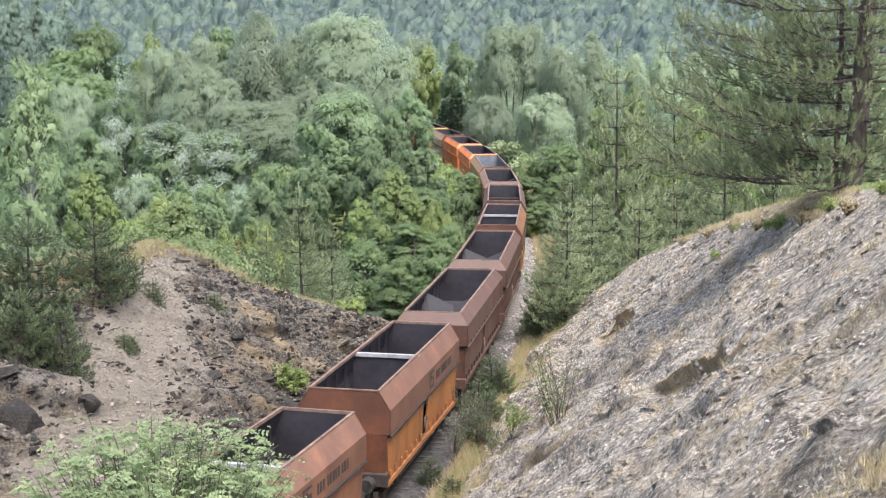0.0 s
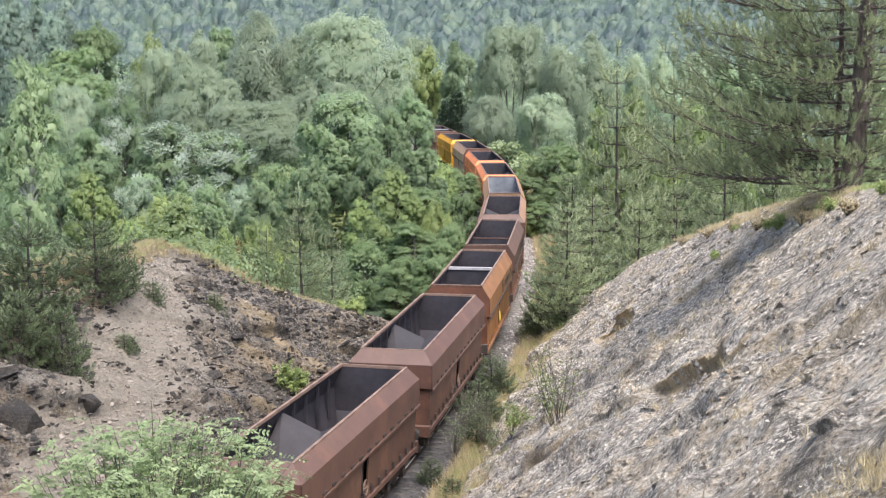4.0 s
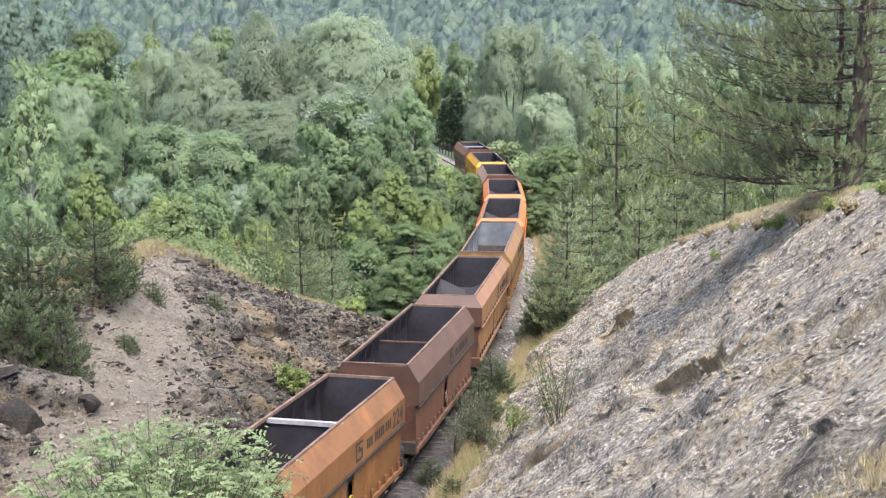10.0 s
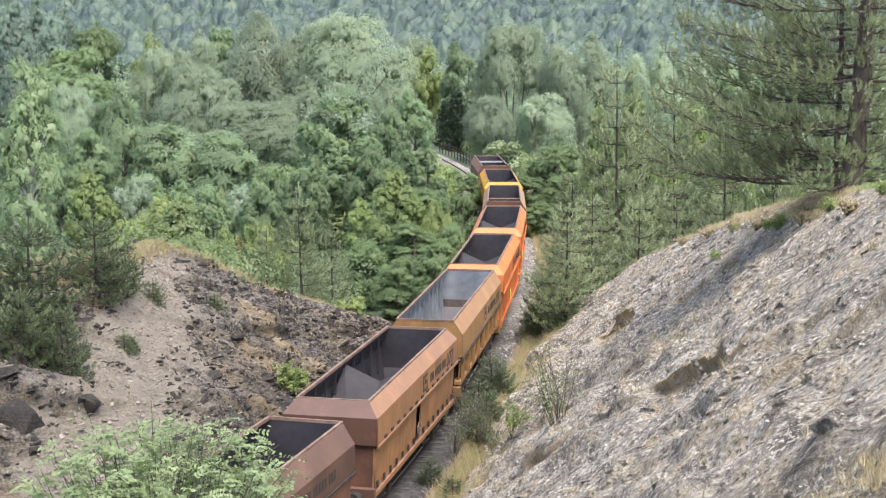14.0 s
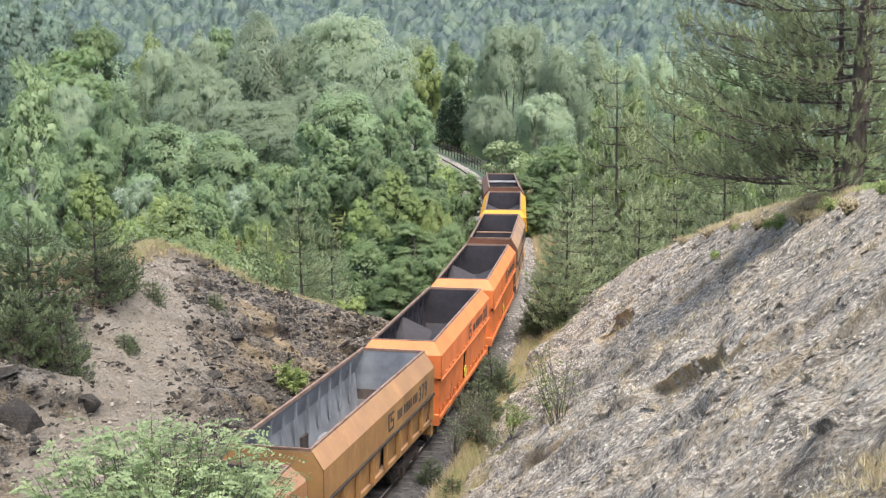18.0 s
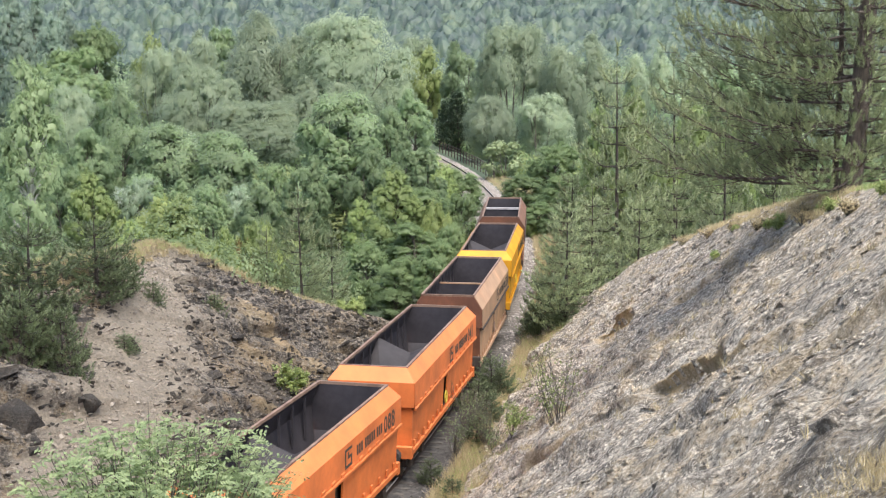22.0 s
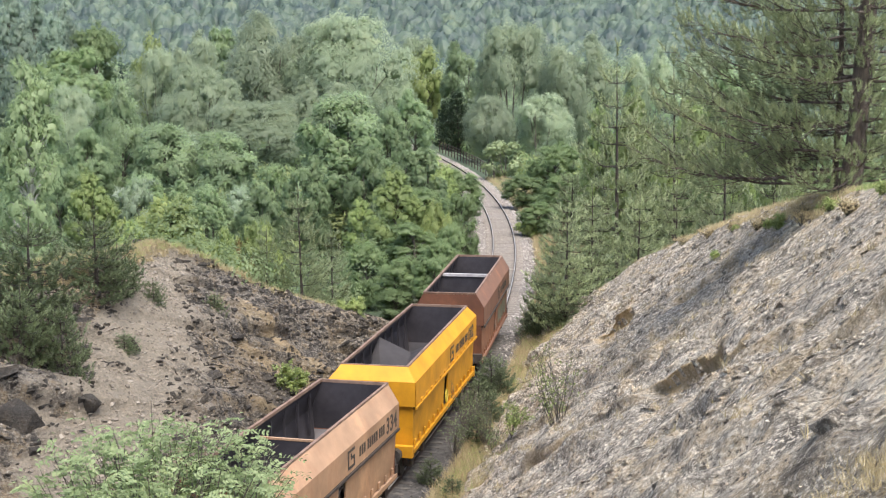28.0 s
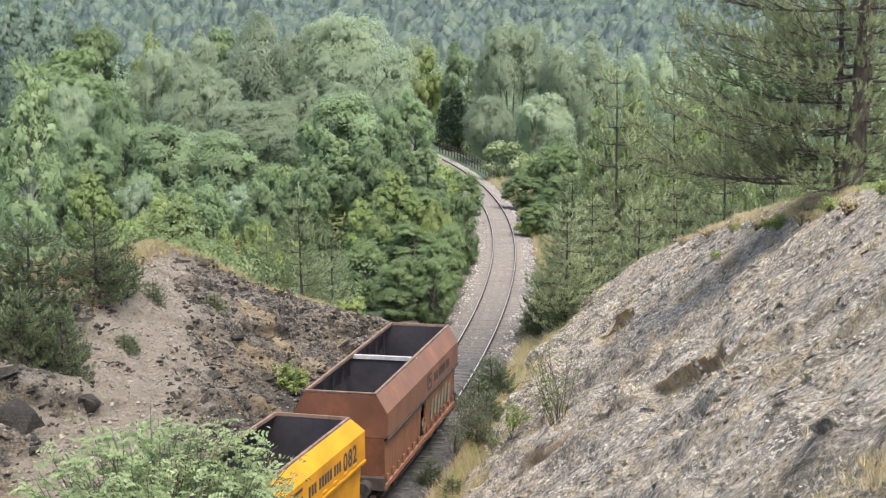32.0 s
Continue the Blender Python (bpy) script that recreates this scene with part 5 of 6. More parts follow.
KINDS = {
    "willow": [broadleaf("willow_tree", 15, 11, 2.5, 17, 44000, 0.36, L_WILLOW, M_BARK, "grey-green willow with rounded lumpy crown in the valley", habit="weep", trunks=4, lobe=(0.16, 0.25)) for k in range(3)],
    "robinia": [broadleaf("robinia_tree", 10, 8, 0.2, 44, 36000, 0.29, L_ROBINIA, M_BARK, "light green robinia tree with a loose feathery crown", habit="frond", trunks=2, narrow=0.75, lobe=(0.11, 0.18)) for k in range(3)],
    "silver": [broadleaf("poplar_tree", 10, 8, 0.8, 34, 22000, 0.30, L_SILVER, M_BARK, "silvery white poplar with pale leaf undersides turned up", habit="frond", lobe=(0.12, 0.20)) for k in range(2)],
    "green": [broadleaf("broadleaf_tree", 10, 7, 0.2, 36, 27000, 0.18, L_GREEN, M_BARK, "dense mid-green broadleaf tree beside the railway", lobe=(0.12, 0.20), narrow=0.7) for k in range(3)],
    "lime": [broadleaf("hazel_shrub", 4, 4.5, 0.1, 26, 13000, 0.15, L_LIME, M_BARK, "yellow-green leafy shrub on the bank", "shrub", trunks=3) for k in range(2)],
    "birch": [broadleaf("birch_tree", 13, 5.0, 0.6, 60, 40000, 0.20, L_BIRCH, M_BIRCH, "slender birch with drooping light green foliage", narrow=0.55, habit="weep", lobe=(0.12, 0.20))],
    "hornbeam": [broadleaf("hornbeam_tree", 10, 7, 0.2, 38, 27000, 0.17, L_HORN, M_BARK, "yellow-green young hornbeam with dense foliage", lobe=(0.11, 0.18), narrow=0.5) for k in range(2)],
    "poplar": [broadleaf("lombardy_poplar", 13, 5.0, 0.4, 60, 30000, 0.24, L_POPLAR, M_BARK, "slender blue-green poplar at the edge of the valley", narrow=0.4, habit="weep", lobe=(0.13, 0.20))],
    "pale": [broadleaf("elder_shrub", 4, 4, 0.2, 18, 9000, 0.2, L_PALE, M_BARK, "pale cream-green flowering shrub beside the line", "shrub", trunks=2)],
    "red": [broadleaf("sumac_shrub", 3, 3, 0.3, 14, 4000, 0.12, L_RED, M_BARK, "shrub with reddish brown withering leaves", "shrub", trunks=2)],
    "dark": [pine("spruce_tree", 13, 6, whorl_heights(0.6, 12.6, 22), 8, 9, 12, 0.5, 0.35, 0.12, L_DARK, "dark conifer in the shade by the bridge")],
    "pine": [pine("pine_tree", 12, 5.6, whorl_heights(0.5, 11.3, 12, 0.15), 6, 20, 15, 0.36, 0.19, 0.046, L_PINE, "young pine with slender trunk and upturned shoots", trunk_r=0.14, shape=lambda f: min(1.0, 1.25 * max(0.02, 1.03 - f) ** 0.75), upturn=0.38, core=0.3) for k in range(3)],
    "bushpine": [pine("small_pine", 4.5, 3.6, whorl_heights(0.15, 4.0, 9), 6, 15, 14, 0.20, 0.14, 0.042, L_PINE2, "bushy young pine growing on the bank", upturn=0.42, shape=lambda f: min(1.0, 1.3 * max(0.02, 1.03 - f) ** 0.8), core=0.2) for k in range(2)],
}
SIZE = {"willow": (15, 11), "robinia": (10, 8), "silver": (10, 8), "green": (10, 7), "lime": (4, 4.5), "birch": (13, 5), "poplar": (13, 5), "hornbeam": (10, 7), "pale": (4, 4), "red": (3, 3), "dark": (13, 6), "pine": (12, 5.6), "bushpine": (4.5, 3.6)}
used = set()


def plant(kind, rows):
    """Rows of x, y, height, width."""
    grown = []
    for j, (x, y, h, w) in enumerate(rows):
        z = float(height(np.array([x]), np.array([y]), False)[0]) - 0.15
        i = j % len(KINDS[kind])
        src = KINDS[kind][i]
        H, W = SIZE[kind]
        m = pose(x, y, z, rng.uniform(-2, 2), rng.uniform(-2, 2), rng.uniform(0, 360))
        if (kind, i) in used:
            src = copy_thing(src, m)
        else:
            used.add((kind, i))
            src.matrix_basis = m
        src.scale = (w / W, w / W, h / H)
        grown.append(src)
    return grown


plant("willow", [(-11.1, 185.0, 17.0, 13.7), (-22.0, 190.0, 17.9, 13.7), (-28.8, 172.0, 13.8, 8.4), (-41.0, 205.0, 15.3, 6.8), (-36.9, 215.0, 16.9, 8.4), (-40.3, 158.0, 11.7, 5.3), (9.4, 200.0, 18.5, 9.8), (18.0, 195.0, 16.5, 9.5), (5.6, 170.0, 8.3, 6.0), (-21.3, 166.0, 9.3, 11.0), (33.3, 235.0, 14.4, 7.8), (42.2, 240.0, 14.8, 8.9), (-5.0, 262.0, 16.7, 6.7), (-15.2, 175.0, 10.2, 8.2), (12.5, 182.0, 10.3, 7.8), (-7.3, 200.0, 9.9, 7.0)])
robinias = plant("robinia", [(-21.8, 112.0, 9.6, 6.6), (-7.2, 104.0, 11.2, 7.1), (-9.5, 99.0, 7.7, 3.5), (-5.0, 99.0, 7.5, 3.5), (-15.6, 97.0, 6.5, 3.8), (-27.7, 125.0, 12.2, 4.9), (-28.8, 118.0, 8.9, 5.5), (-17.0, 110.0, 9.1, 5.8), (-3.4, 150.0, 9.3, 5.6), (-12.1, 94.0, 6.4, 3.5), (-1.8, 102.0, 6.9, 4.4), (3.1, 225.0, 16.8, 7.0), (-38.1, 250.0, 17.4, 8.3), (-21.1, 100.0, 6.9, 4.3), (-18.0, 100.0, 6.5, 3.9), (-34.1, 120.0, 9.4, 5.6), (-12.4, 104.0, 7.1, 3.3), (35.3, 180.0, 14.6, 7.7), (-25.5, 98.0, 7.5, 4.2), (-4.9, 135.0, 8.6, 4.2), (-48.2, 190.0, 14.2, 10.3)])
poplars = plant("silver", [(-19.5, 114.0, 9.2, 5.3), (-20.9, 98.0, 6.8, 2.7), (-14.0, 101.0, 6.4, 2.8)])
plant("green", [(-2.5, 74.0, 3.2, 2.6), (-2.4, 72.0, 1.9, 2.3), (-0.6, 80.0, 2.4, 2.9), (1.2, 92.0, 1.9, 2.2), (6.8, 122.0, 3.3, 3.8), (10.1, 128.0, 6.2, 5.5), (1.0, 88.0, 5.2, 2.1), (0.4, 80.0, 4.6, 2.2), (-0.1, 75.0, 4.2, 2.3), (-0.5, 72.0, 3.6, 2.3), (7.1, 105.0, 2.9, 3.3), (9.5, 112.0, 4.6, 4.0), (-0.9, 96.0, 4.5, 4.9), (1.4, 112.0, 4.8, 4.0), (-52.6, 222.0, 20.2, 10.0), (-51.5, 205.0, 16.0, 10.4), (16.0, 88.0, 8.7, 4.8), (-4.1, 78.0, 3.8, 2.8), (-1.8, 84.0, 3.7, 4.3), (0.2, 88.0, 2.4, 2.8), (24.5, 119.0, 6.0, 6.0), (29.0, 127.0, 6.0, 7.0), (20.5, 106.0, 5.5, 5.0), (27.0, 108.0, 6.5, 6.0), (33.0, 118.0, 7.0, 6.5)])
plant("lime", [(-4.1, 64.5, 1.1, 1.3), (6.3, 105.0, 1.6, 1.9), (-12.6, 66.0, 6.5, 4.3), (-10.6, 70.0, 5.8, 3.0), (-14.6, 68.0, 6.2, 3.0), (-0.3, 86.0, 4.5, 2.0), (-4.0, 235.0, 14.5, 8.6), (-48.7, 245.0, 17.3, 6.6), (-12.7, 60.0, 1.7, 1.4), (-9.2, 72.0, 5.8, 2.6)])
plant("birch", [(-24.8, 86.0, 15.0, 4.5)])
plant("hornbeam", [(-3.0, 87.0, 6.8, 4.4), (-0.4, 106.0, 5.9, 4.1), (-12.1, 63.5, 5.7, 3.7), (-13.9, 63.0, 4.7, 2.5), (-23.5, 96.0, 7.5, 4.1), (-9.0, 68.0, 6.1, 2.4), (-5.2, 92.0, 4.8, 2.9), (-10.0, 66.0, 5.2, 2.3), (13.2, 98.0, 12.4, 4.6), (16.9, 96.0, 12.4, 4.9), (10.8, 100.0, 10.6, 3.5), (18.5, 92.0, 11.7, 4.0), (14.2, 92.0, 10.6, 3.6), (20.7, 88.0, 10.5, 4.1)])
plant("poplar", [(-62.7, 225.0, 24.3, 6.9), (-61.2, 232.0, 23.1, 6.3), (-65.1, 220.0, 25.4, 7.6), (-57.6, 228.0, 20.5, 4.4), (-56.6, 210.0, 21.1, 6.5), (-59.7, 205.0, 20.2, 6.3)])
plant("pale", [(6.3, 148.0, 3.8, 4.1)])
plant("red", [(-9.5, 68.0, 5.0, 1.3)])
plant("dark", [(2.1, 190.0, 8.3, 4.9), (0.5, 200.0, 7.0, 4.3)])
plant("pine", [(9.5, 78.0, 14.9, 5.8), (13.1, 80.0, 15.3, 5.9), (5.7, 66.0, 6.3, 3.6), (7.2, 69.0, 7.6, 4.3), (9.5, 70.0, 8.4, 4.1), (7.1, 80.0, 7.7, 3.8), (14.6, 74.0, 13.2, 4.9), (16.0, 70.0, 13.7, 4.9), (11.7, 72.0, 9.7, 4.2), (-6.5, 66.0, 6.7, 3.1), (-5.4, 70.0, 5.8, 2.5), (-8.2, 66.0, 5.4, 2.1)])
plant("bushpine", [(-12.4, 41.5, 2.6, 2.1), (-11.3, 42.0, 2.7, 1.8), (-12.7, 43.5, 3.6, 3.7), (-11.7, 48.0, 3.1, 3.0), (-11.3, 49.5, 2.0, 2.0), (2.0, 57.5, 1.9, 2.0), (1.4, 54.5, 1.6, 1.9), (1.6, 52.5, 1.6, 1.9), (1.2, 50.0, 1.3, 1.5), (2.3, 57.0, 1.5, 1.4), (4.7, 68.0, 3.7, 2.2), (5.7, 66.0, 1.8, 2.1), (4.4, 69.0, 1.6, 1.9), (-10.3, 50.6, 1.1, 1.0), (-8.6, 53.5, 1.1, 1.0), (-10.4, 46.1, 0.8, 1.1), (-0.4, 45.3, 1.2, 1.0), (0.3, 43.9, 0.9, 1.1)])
# ---------------------------------------------------------------- large pine on the rock, saplings, foreground bush
def lean_left(a):
    """Limbs reach farthest away from the slope; those over the slope are short."""
    return 0.85 + 0.42 * math.cos(a - math.pi) - 0.5 * max(0.0, math.cos(a + math.pi / 2)) ** 2


gz = lambda x, y: float(height(np.array([x]), np.array([y]), False)[0])
big = pine("large_pine", 17, 9.2, whorl_heights(0.55, 6.4, 13) + whorl_heights(7.2, 16.4, 6), 5, 32, 32, 0.30, 0.13, 0.017, L_PINE, "large old pine with thick dark trunk and long drooping branches", 0.27, lop=lean_left, droop=0.08, upturn=0.20, core=0.18, b_mat=M_OLDBARK, shape=lambda f: 1.0 if f < 0.36 else 0.75 * max(0.05, 1.05 - f), lean=(0.9, 0.2))
big.matrix_basis = pose(10.88, 38.5, gz(10.88, 38.5) - 0.1)
second = pine("large_pine", 13, 6.5, whorl_heights(1.2, 6, 6) + whorl_heights(7, 12.5, 3), 5, 18, 26, 0.30, 0.13, 0.018, L_PINE, "slender pine standing close behind a larger one", 0.09, droop=0.06, core=0.25, b_mat=M_OLDBARK)
second.matrix_basis = pose(11.0, 40.4, gz(11.0, 40.4) - 0.1)


def stuff_leaves(name, PN, size, l_mat, label, category, upright=0.0, ratio=0.55):
    P, out = PN
    n = len(P)
    N = unit(out + rng.normal(0, 0.22, (n, 3)) + (0, 0, 0.15))
    D = rng.normal(0, 1, (n, 3)) + np.array((0, 0, upright))
    if upright == 0:
        D = D - N * np.sum(D * N, 1, keepdims=True)
    L = size * rng.uniform(0.6, 1.4, n)
    tri = leaf_tris(P, D, N, L, L * ratio * 1.3, unit(out + N * 0.12 + (0, 0, 0.1)))
    return tagged(leafy(name, tri, l_mat), label, category, kind="stuff")


def domes(cx, cy, cz, w, h, per):
    """Points on the upper, lumpy shells of many crowns."""
    n = len(cx)
    d = unit(rng.normal(0, 1, (n, per, 3)) + (0, -0.25, 0.45))
    lump = 1 + 0.34 * np.sin(d[:, :, 0] * 5 + cx[:, None]) * np.sin(d[:, :, 1] * 5 + cy[:, None]) * np.sin(d[:, :, 2] * 4 + 1)
    r = rng.uniform(0.82, 1.05, (n, per)) * lump
    p = np.stack([cx[:, None] + d[:, :, 0] * r * w[:, None] / 2, cy[:, None] + d[:, :, 1] * r * w[:, None] / 2, cz[:, None] + h[:, None] * (0.5 + 0.5 * d[:, :, 2] * r)], 2)
    return p.reshape(-1, 3), d.reshape(-1, 3)


# wooded hillside
def canopy(x, y):
    """Height of the leaf canopy: rounded crowns of uneven size that press together."""
    i, j = np.floor(x / 3.4), np.floor(y / 4.6)
    top = np.zeros(len(x))
    for a in (-1, 0, 1):
        for b_ in (-1, 0, 1):
            ci, cj = i + a, j + b_
            cx, cy = (ci + hashed(ci, cj, 81)) * 3.4, (cj + hashed(ci, cj, 82)) * 4.6
            R = 1.7 + 1.6 * hashed(ci, cj, 83)
            q = np.clip(1 - ((x - cx) ** 2 + (y - cy) ** 2) / R ** 2, 0, 1)
            top = np.maximum(top, np.sqrt(q) * R * 1.35 + 2.4 * hashed(ci, cj, 84) * (q > 0))
    return height(x, y, False) + 5.0 + top + 0.9 * fbm(x * 0.7, y * 0.7, 85, 3) + 1.5 * fbm(x * 0.07, y * 0.07, 87, 3) + 0.3 * fbm(x * 2.2, y * 2.2, 86, 2)


fu, fv = np.meshgrid(np.linspace(-0.37, 0.37, 600), np.arange(418, 630, 0.9), indexing="ij")
fy = fv.ravel() + rng.uniform(-0.3, 0.3, fv.size)
fx = fu.ravel() * fv.ravel() + rng.uniform(-0.3, 0.3, fv.size)
fz = canopy(fx, fy)
base_v, base_f = np.stack([fx, fy, fz], 1), grid_faces(600, fv.shape[1])
base_f = np.concatenate([base_f[:, [0, 1, 2]], base_f[:, [0, 2, 3]]])
fn = np.cross(base_v[base_f[:, 1]] - base_v[base_f[:, 0]], base_v[base_f[:, 2]] - base_v[base_f[:, 0]])
base_n = np.zeros_like(base_v)
for i in range(3):
    np.add.at(base_n, base_f[:, i], fn)
base_n = unit(base_n)
pick = rng.integers(len(fx), size=300000)
P = base_v[pick] + rng.normal(0, 0.4, (len(pick), 3)) + base_n[pick] * rng.uniform(-0.1, 0.5, (len(pick), 1))
N = unit(base_n[pick] + rng.normal(0, 0.25, P.shape))
D = rng.normal(0, 1, P.shape)
D = D - N * np.sum(D * N, 1, keepdims=True)
L = 0.42 * rng.uniform(0.6, 1.4, len(P))
lv, lf, ln_ = leaf_tris(P, D, N, L, L * 0.7, base_n[pick])
tagged(leafy("forest", (np.concatenate([lv, base_v]), np.concatenate([lf, base_f + len(lv)]), np.concatenate([ln_, base_n])), L_FOREST), "green deciduous forest covering the far hillside, tinted with painted haze", "forest", kind="stuff")
# woods of the valley behind the named trees
rng = np.random.default_rng(41)
n = 420
wy = rng.uniform(205, 440, n)
wx = (rng.random(n) - 0.5) * 0.72 * wy
s_, o_ = track_coords(wx, wy)
ok = np.abs(o_) > 9
wx, wy = wx[ok], wy[ok]
n = len(wx)
wz = height(wx, wy, False)
ww, wh = rng.uniform(6, 11, n), rng.uniform(7, 13, n)
pick = rng.random(n) < 0.5
stuff_leaves("valley_woods", domes(wx[pick], wy[pick], wz[pick], ww[pick], wh[pick], 380), 0.5, L_WILLOW, "grey-green willow woods on the valley floor", "woods")
stuff_leaves("valley_woods", domes(wx[~pick], wy[~pick], wz[~pick], ww[~pick], wh[~pick], 380), 0.5, L_ROBINIA, "light green woods on the valley floor", "woods")
# undergrowth
n = 2300
uy = 58 + 165 * rng.random(n)
ux = (rng.random(n) - 0.5) * 0.78 * uy
s_, o_ = track_coords(ux, uy)
lc, rc = np.interp(s_, *L_CREST), np.interp(s_, *R_CREST)
ok = ((o_ < -np.maximum(lc + 1.0, 4.6)) | (o_ > np.maximum(rc + 3.0, 6.0)))
ux, uy = ux[ok], uy[ok]
uz = height(ux, uy, False)
n = len(ux)
uw, uh = rng.uniform(1.5, 4.5, n), rng.uniform(1.0, 3.6, n)
third = rng.random(n)
for lo, hi, m_, lab in ((0, 0.45, L_GREEN, "dense green undergrowth below the trees"), (0.45, 0.75, L_ROBINIA, "light green saplings and undergrowth"), (0.75, 1, L_LIME, "yellow-green low scrub")):
    k = (third >= lo) & (third < hi)
    far_k, near_k = k & (uy > 95), k & (uy <= 95) & (third < 0.75)
    stuff_leaves("undergrowth", domes(ux[far_k], uy[far_k], uz[far_k], uw[far_k], uh[far_k], 150), 0.27, m_, lab, "undergrowth")
    if near_k.any():
        stuff_leaves("undergrowth", domes(ux[near_k], uy[near_k], uz[near_k], uw[near_k], uh[near_k], 420), 0.13, L_SCRUB, "dense green scrub close behind the cutting", "undergrowth")


# dry grass on the crest and on ledges
def grass(name, pts, length, l_mat, label, blades=22, width=0.012):
    c = np.repeat(pts, blades, 0) + rng.normal(0, 1, (len(pts) * blades, 3)) * (0.10, 0.10, 0.0)
    d = unit(rng.normal(0, 0.45, (len(c), 3)) + (0, 0, 1))
    L = length * rng.uniform(0.5, 1.2, len(c))
    return tagged(mesh_ob(name, *leaf_tris(c + d * L[:, None] / 2, d, unit(rng.normal(0, 1, (len(c), 3))), L, width * 1.3), l_mat), label, "grass", kind="stuff")


def top_points(v, nv, lo, hi, n, y0, y1):
    """Points near the upper edge of a rock face."""
    k = v.reshape(-1, nv, 3)[:, int(nv * lo):int(nv * hi)].reshape(-1, 3)
    k = k[(k[:, 1] > y0) & (k[:, 1] < y1)]
    k = k[rng.integers(len(k), size=n)]
    return k + rng.normal(0, 0.06, k.shape) * (1, 1, 0)


def crest_points(side, crest, s0, s1, n, inner, outer):
    s = rng.uniform(s0, s1, n)
    o = np.interp(s, *crest) + rng.uniform(inner, outer, n)
    a = np.interp(s, S, turn)
    x, y = np.interp(s, S, TX) + side * o * np.cos(a), np.interp(s, S, TY) - side * o * np.sin(a)
    return np.stack([x, y, height(x, y, False) + 0.05], 1)


grass("dry_grass", crest_points(1, R_CREST, -40, 9, 900, -0.7, 2.2), 0.26, L_DRY, "dry straw-coloured grass along the rock crest")
grass("dry_grass", crest_points(-1, L_CREST, -30, 8, 600, -0.3, 3.0), 0.35, L_DRY, "dry grass along the top of the bank")
grass("green_grass", crest_points(1, R_CREST, -30, 2, 900, -0.6, 2.0), 0.22, L_LIME, "fresh yellow-green grass on the rock crest")
grass("green_grass", crest_points(-1, L_CREST, -16, 8, 500, 0.4, 4.5), 0.30, L_LIME, "yellow-green grass on top of the bank")
grass("dry_grass", np.concatenate([top_points(RV, 150, 0.83, 0.94, 1500, 36, 68), top_points(RV, 150, 0.90, 0.98, 600, 14, 36)]), 0.17, L_DRY, "dry straw-coloured grass along the rock crest")
grass("dry_grass", top_points(LV, 120, 0.80, 0.93, 1300, 44, 66), 0.28, L_DRY, "dry grass along the top of the bank")
grass("green_grass", top_points(LV, 120, 0.83, 0.95, 700, 46, 66), 0.24, L_LIME, "yellow-green grass on top of the bank")
grass("green_grass", top_points(RV, 150, 0.89, 0.97, 600, 22, 40), 0.15, L_LIME, "fresh yellow-green grass on the rock crest")
grass("ledge_grass", on_face(RV, 600, lambda p: p[:, 1] > 14) + (0, 0, 0.03), 0.22, L_DRY, "thin dry grass on ledges of the limestone", 12)
sg_ = np.where(rng.random(3600) < 0.30, rng.uniform(-24, 8, 3600), rng.uniform(6, 90, 3600))
og_ = 2.2 + rng.random(3600) ** 1.3 * np.where(sg_ < 8, 2.0, 3.6)
ag = np.interp(sg_, S, turn)
gx_, gy_ = np.interp(sg_, S, TX) + og_ * np.cos(ag), np.interp(sg_, S, TY) - og_ * np.sin(ag)
grass("verge_grass", np.stack([gx_, gy_, height(gx_, gy_, False)], 1), 0.5, L_DRY, "dry grass on the verge beside the track")
grass("verge_grass", np.stack([gx_[::3] + 0.3, gy_[::3] + 0.5, height(gx_[::3] + 0.3, gy_[::3] + 0.5, False)], 1), 0.45, L_LIME, "green grass on the verge beside the track")


def sapling(name, base, H, stems, lv, l_mat, label, spread_=0.45, size=0.07):
    t = tagged(new(name), label, "shrub")
    w, P = [], []
    for k in range(stems):
        a = rng.uniform(0, 6.283)
        tip = np.array((math.cos(a) * spread_ * H * rng.uniform(0.2, 1), math.sin(a) * spread_ * H * rng.uniform(0.2, 1), H * rng.uniform(0.6, 1.05)))
        w.append(limb((0, 0, -0.1), tip, 0.014, 0.004, 0, 5, 4))
        for j in range(4):
            u = rng.uniform(0.35, 0.9)
            e = tip * u + rng.normal(0, 0.14 * H, 3)
            e[2] = abs(e[2]) + 0.05
            w.append(limb(tip * u, e, 0.007, 0.003, 0, 4, 2))
            P.append(tip * u + (e - tip * u) * rng.random((lv, 1)) + rng.normal(0, 0.05, (lv, 3)))
    mesh_ob("stem", *joined(w), M_BARK, t)
    P = np.concatenate(P)
    D = rng.normal(0, 1, (len(P), 3))
    N = unit(rng.normal(0, 0.7, (len(P), 3)) + (0, 0, 0.6))
    mesh_ob("leaves", *leaf_quads(P, D - N * np.sum(D * N, 1, keepdims=True), N, size * rng.uniform(0.6, 1.3, len(P)), size * 0.6), l_mat, t)
    t.matrix_basis = pose(*base)
    return t


sapling("rock_sapling", (3.2, 39.1, 3.3), 2.4, 18, 7, L_LIME, "nearly bare sapling with few yellow-green leaves on the rock", 0.4, 0.09)
def crest_spot(s, inner):
    """A point of the slab's surface, inner metres below its crest."""
    return RV[np.argmin((RS - s) ** 2 + (RO - np.interp(s, *R_CREST) + inner) ** 2)]


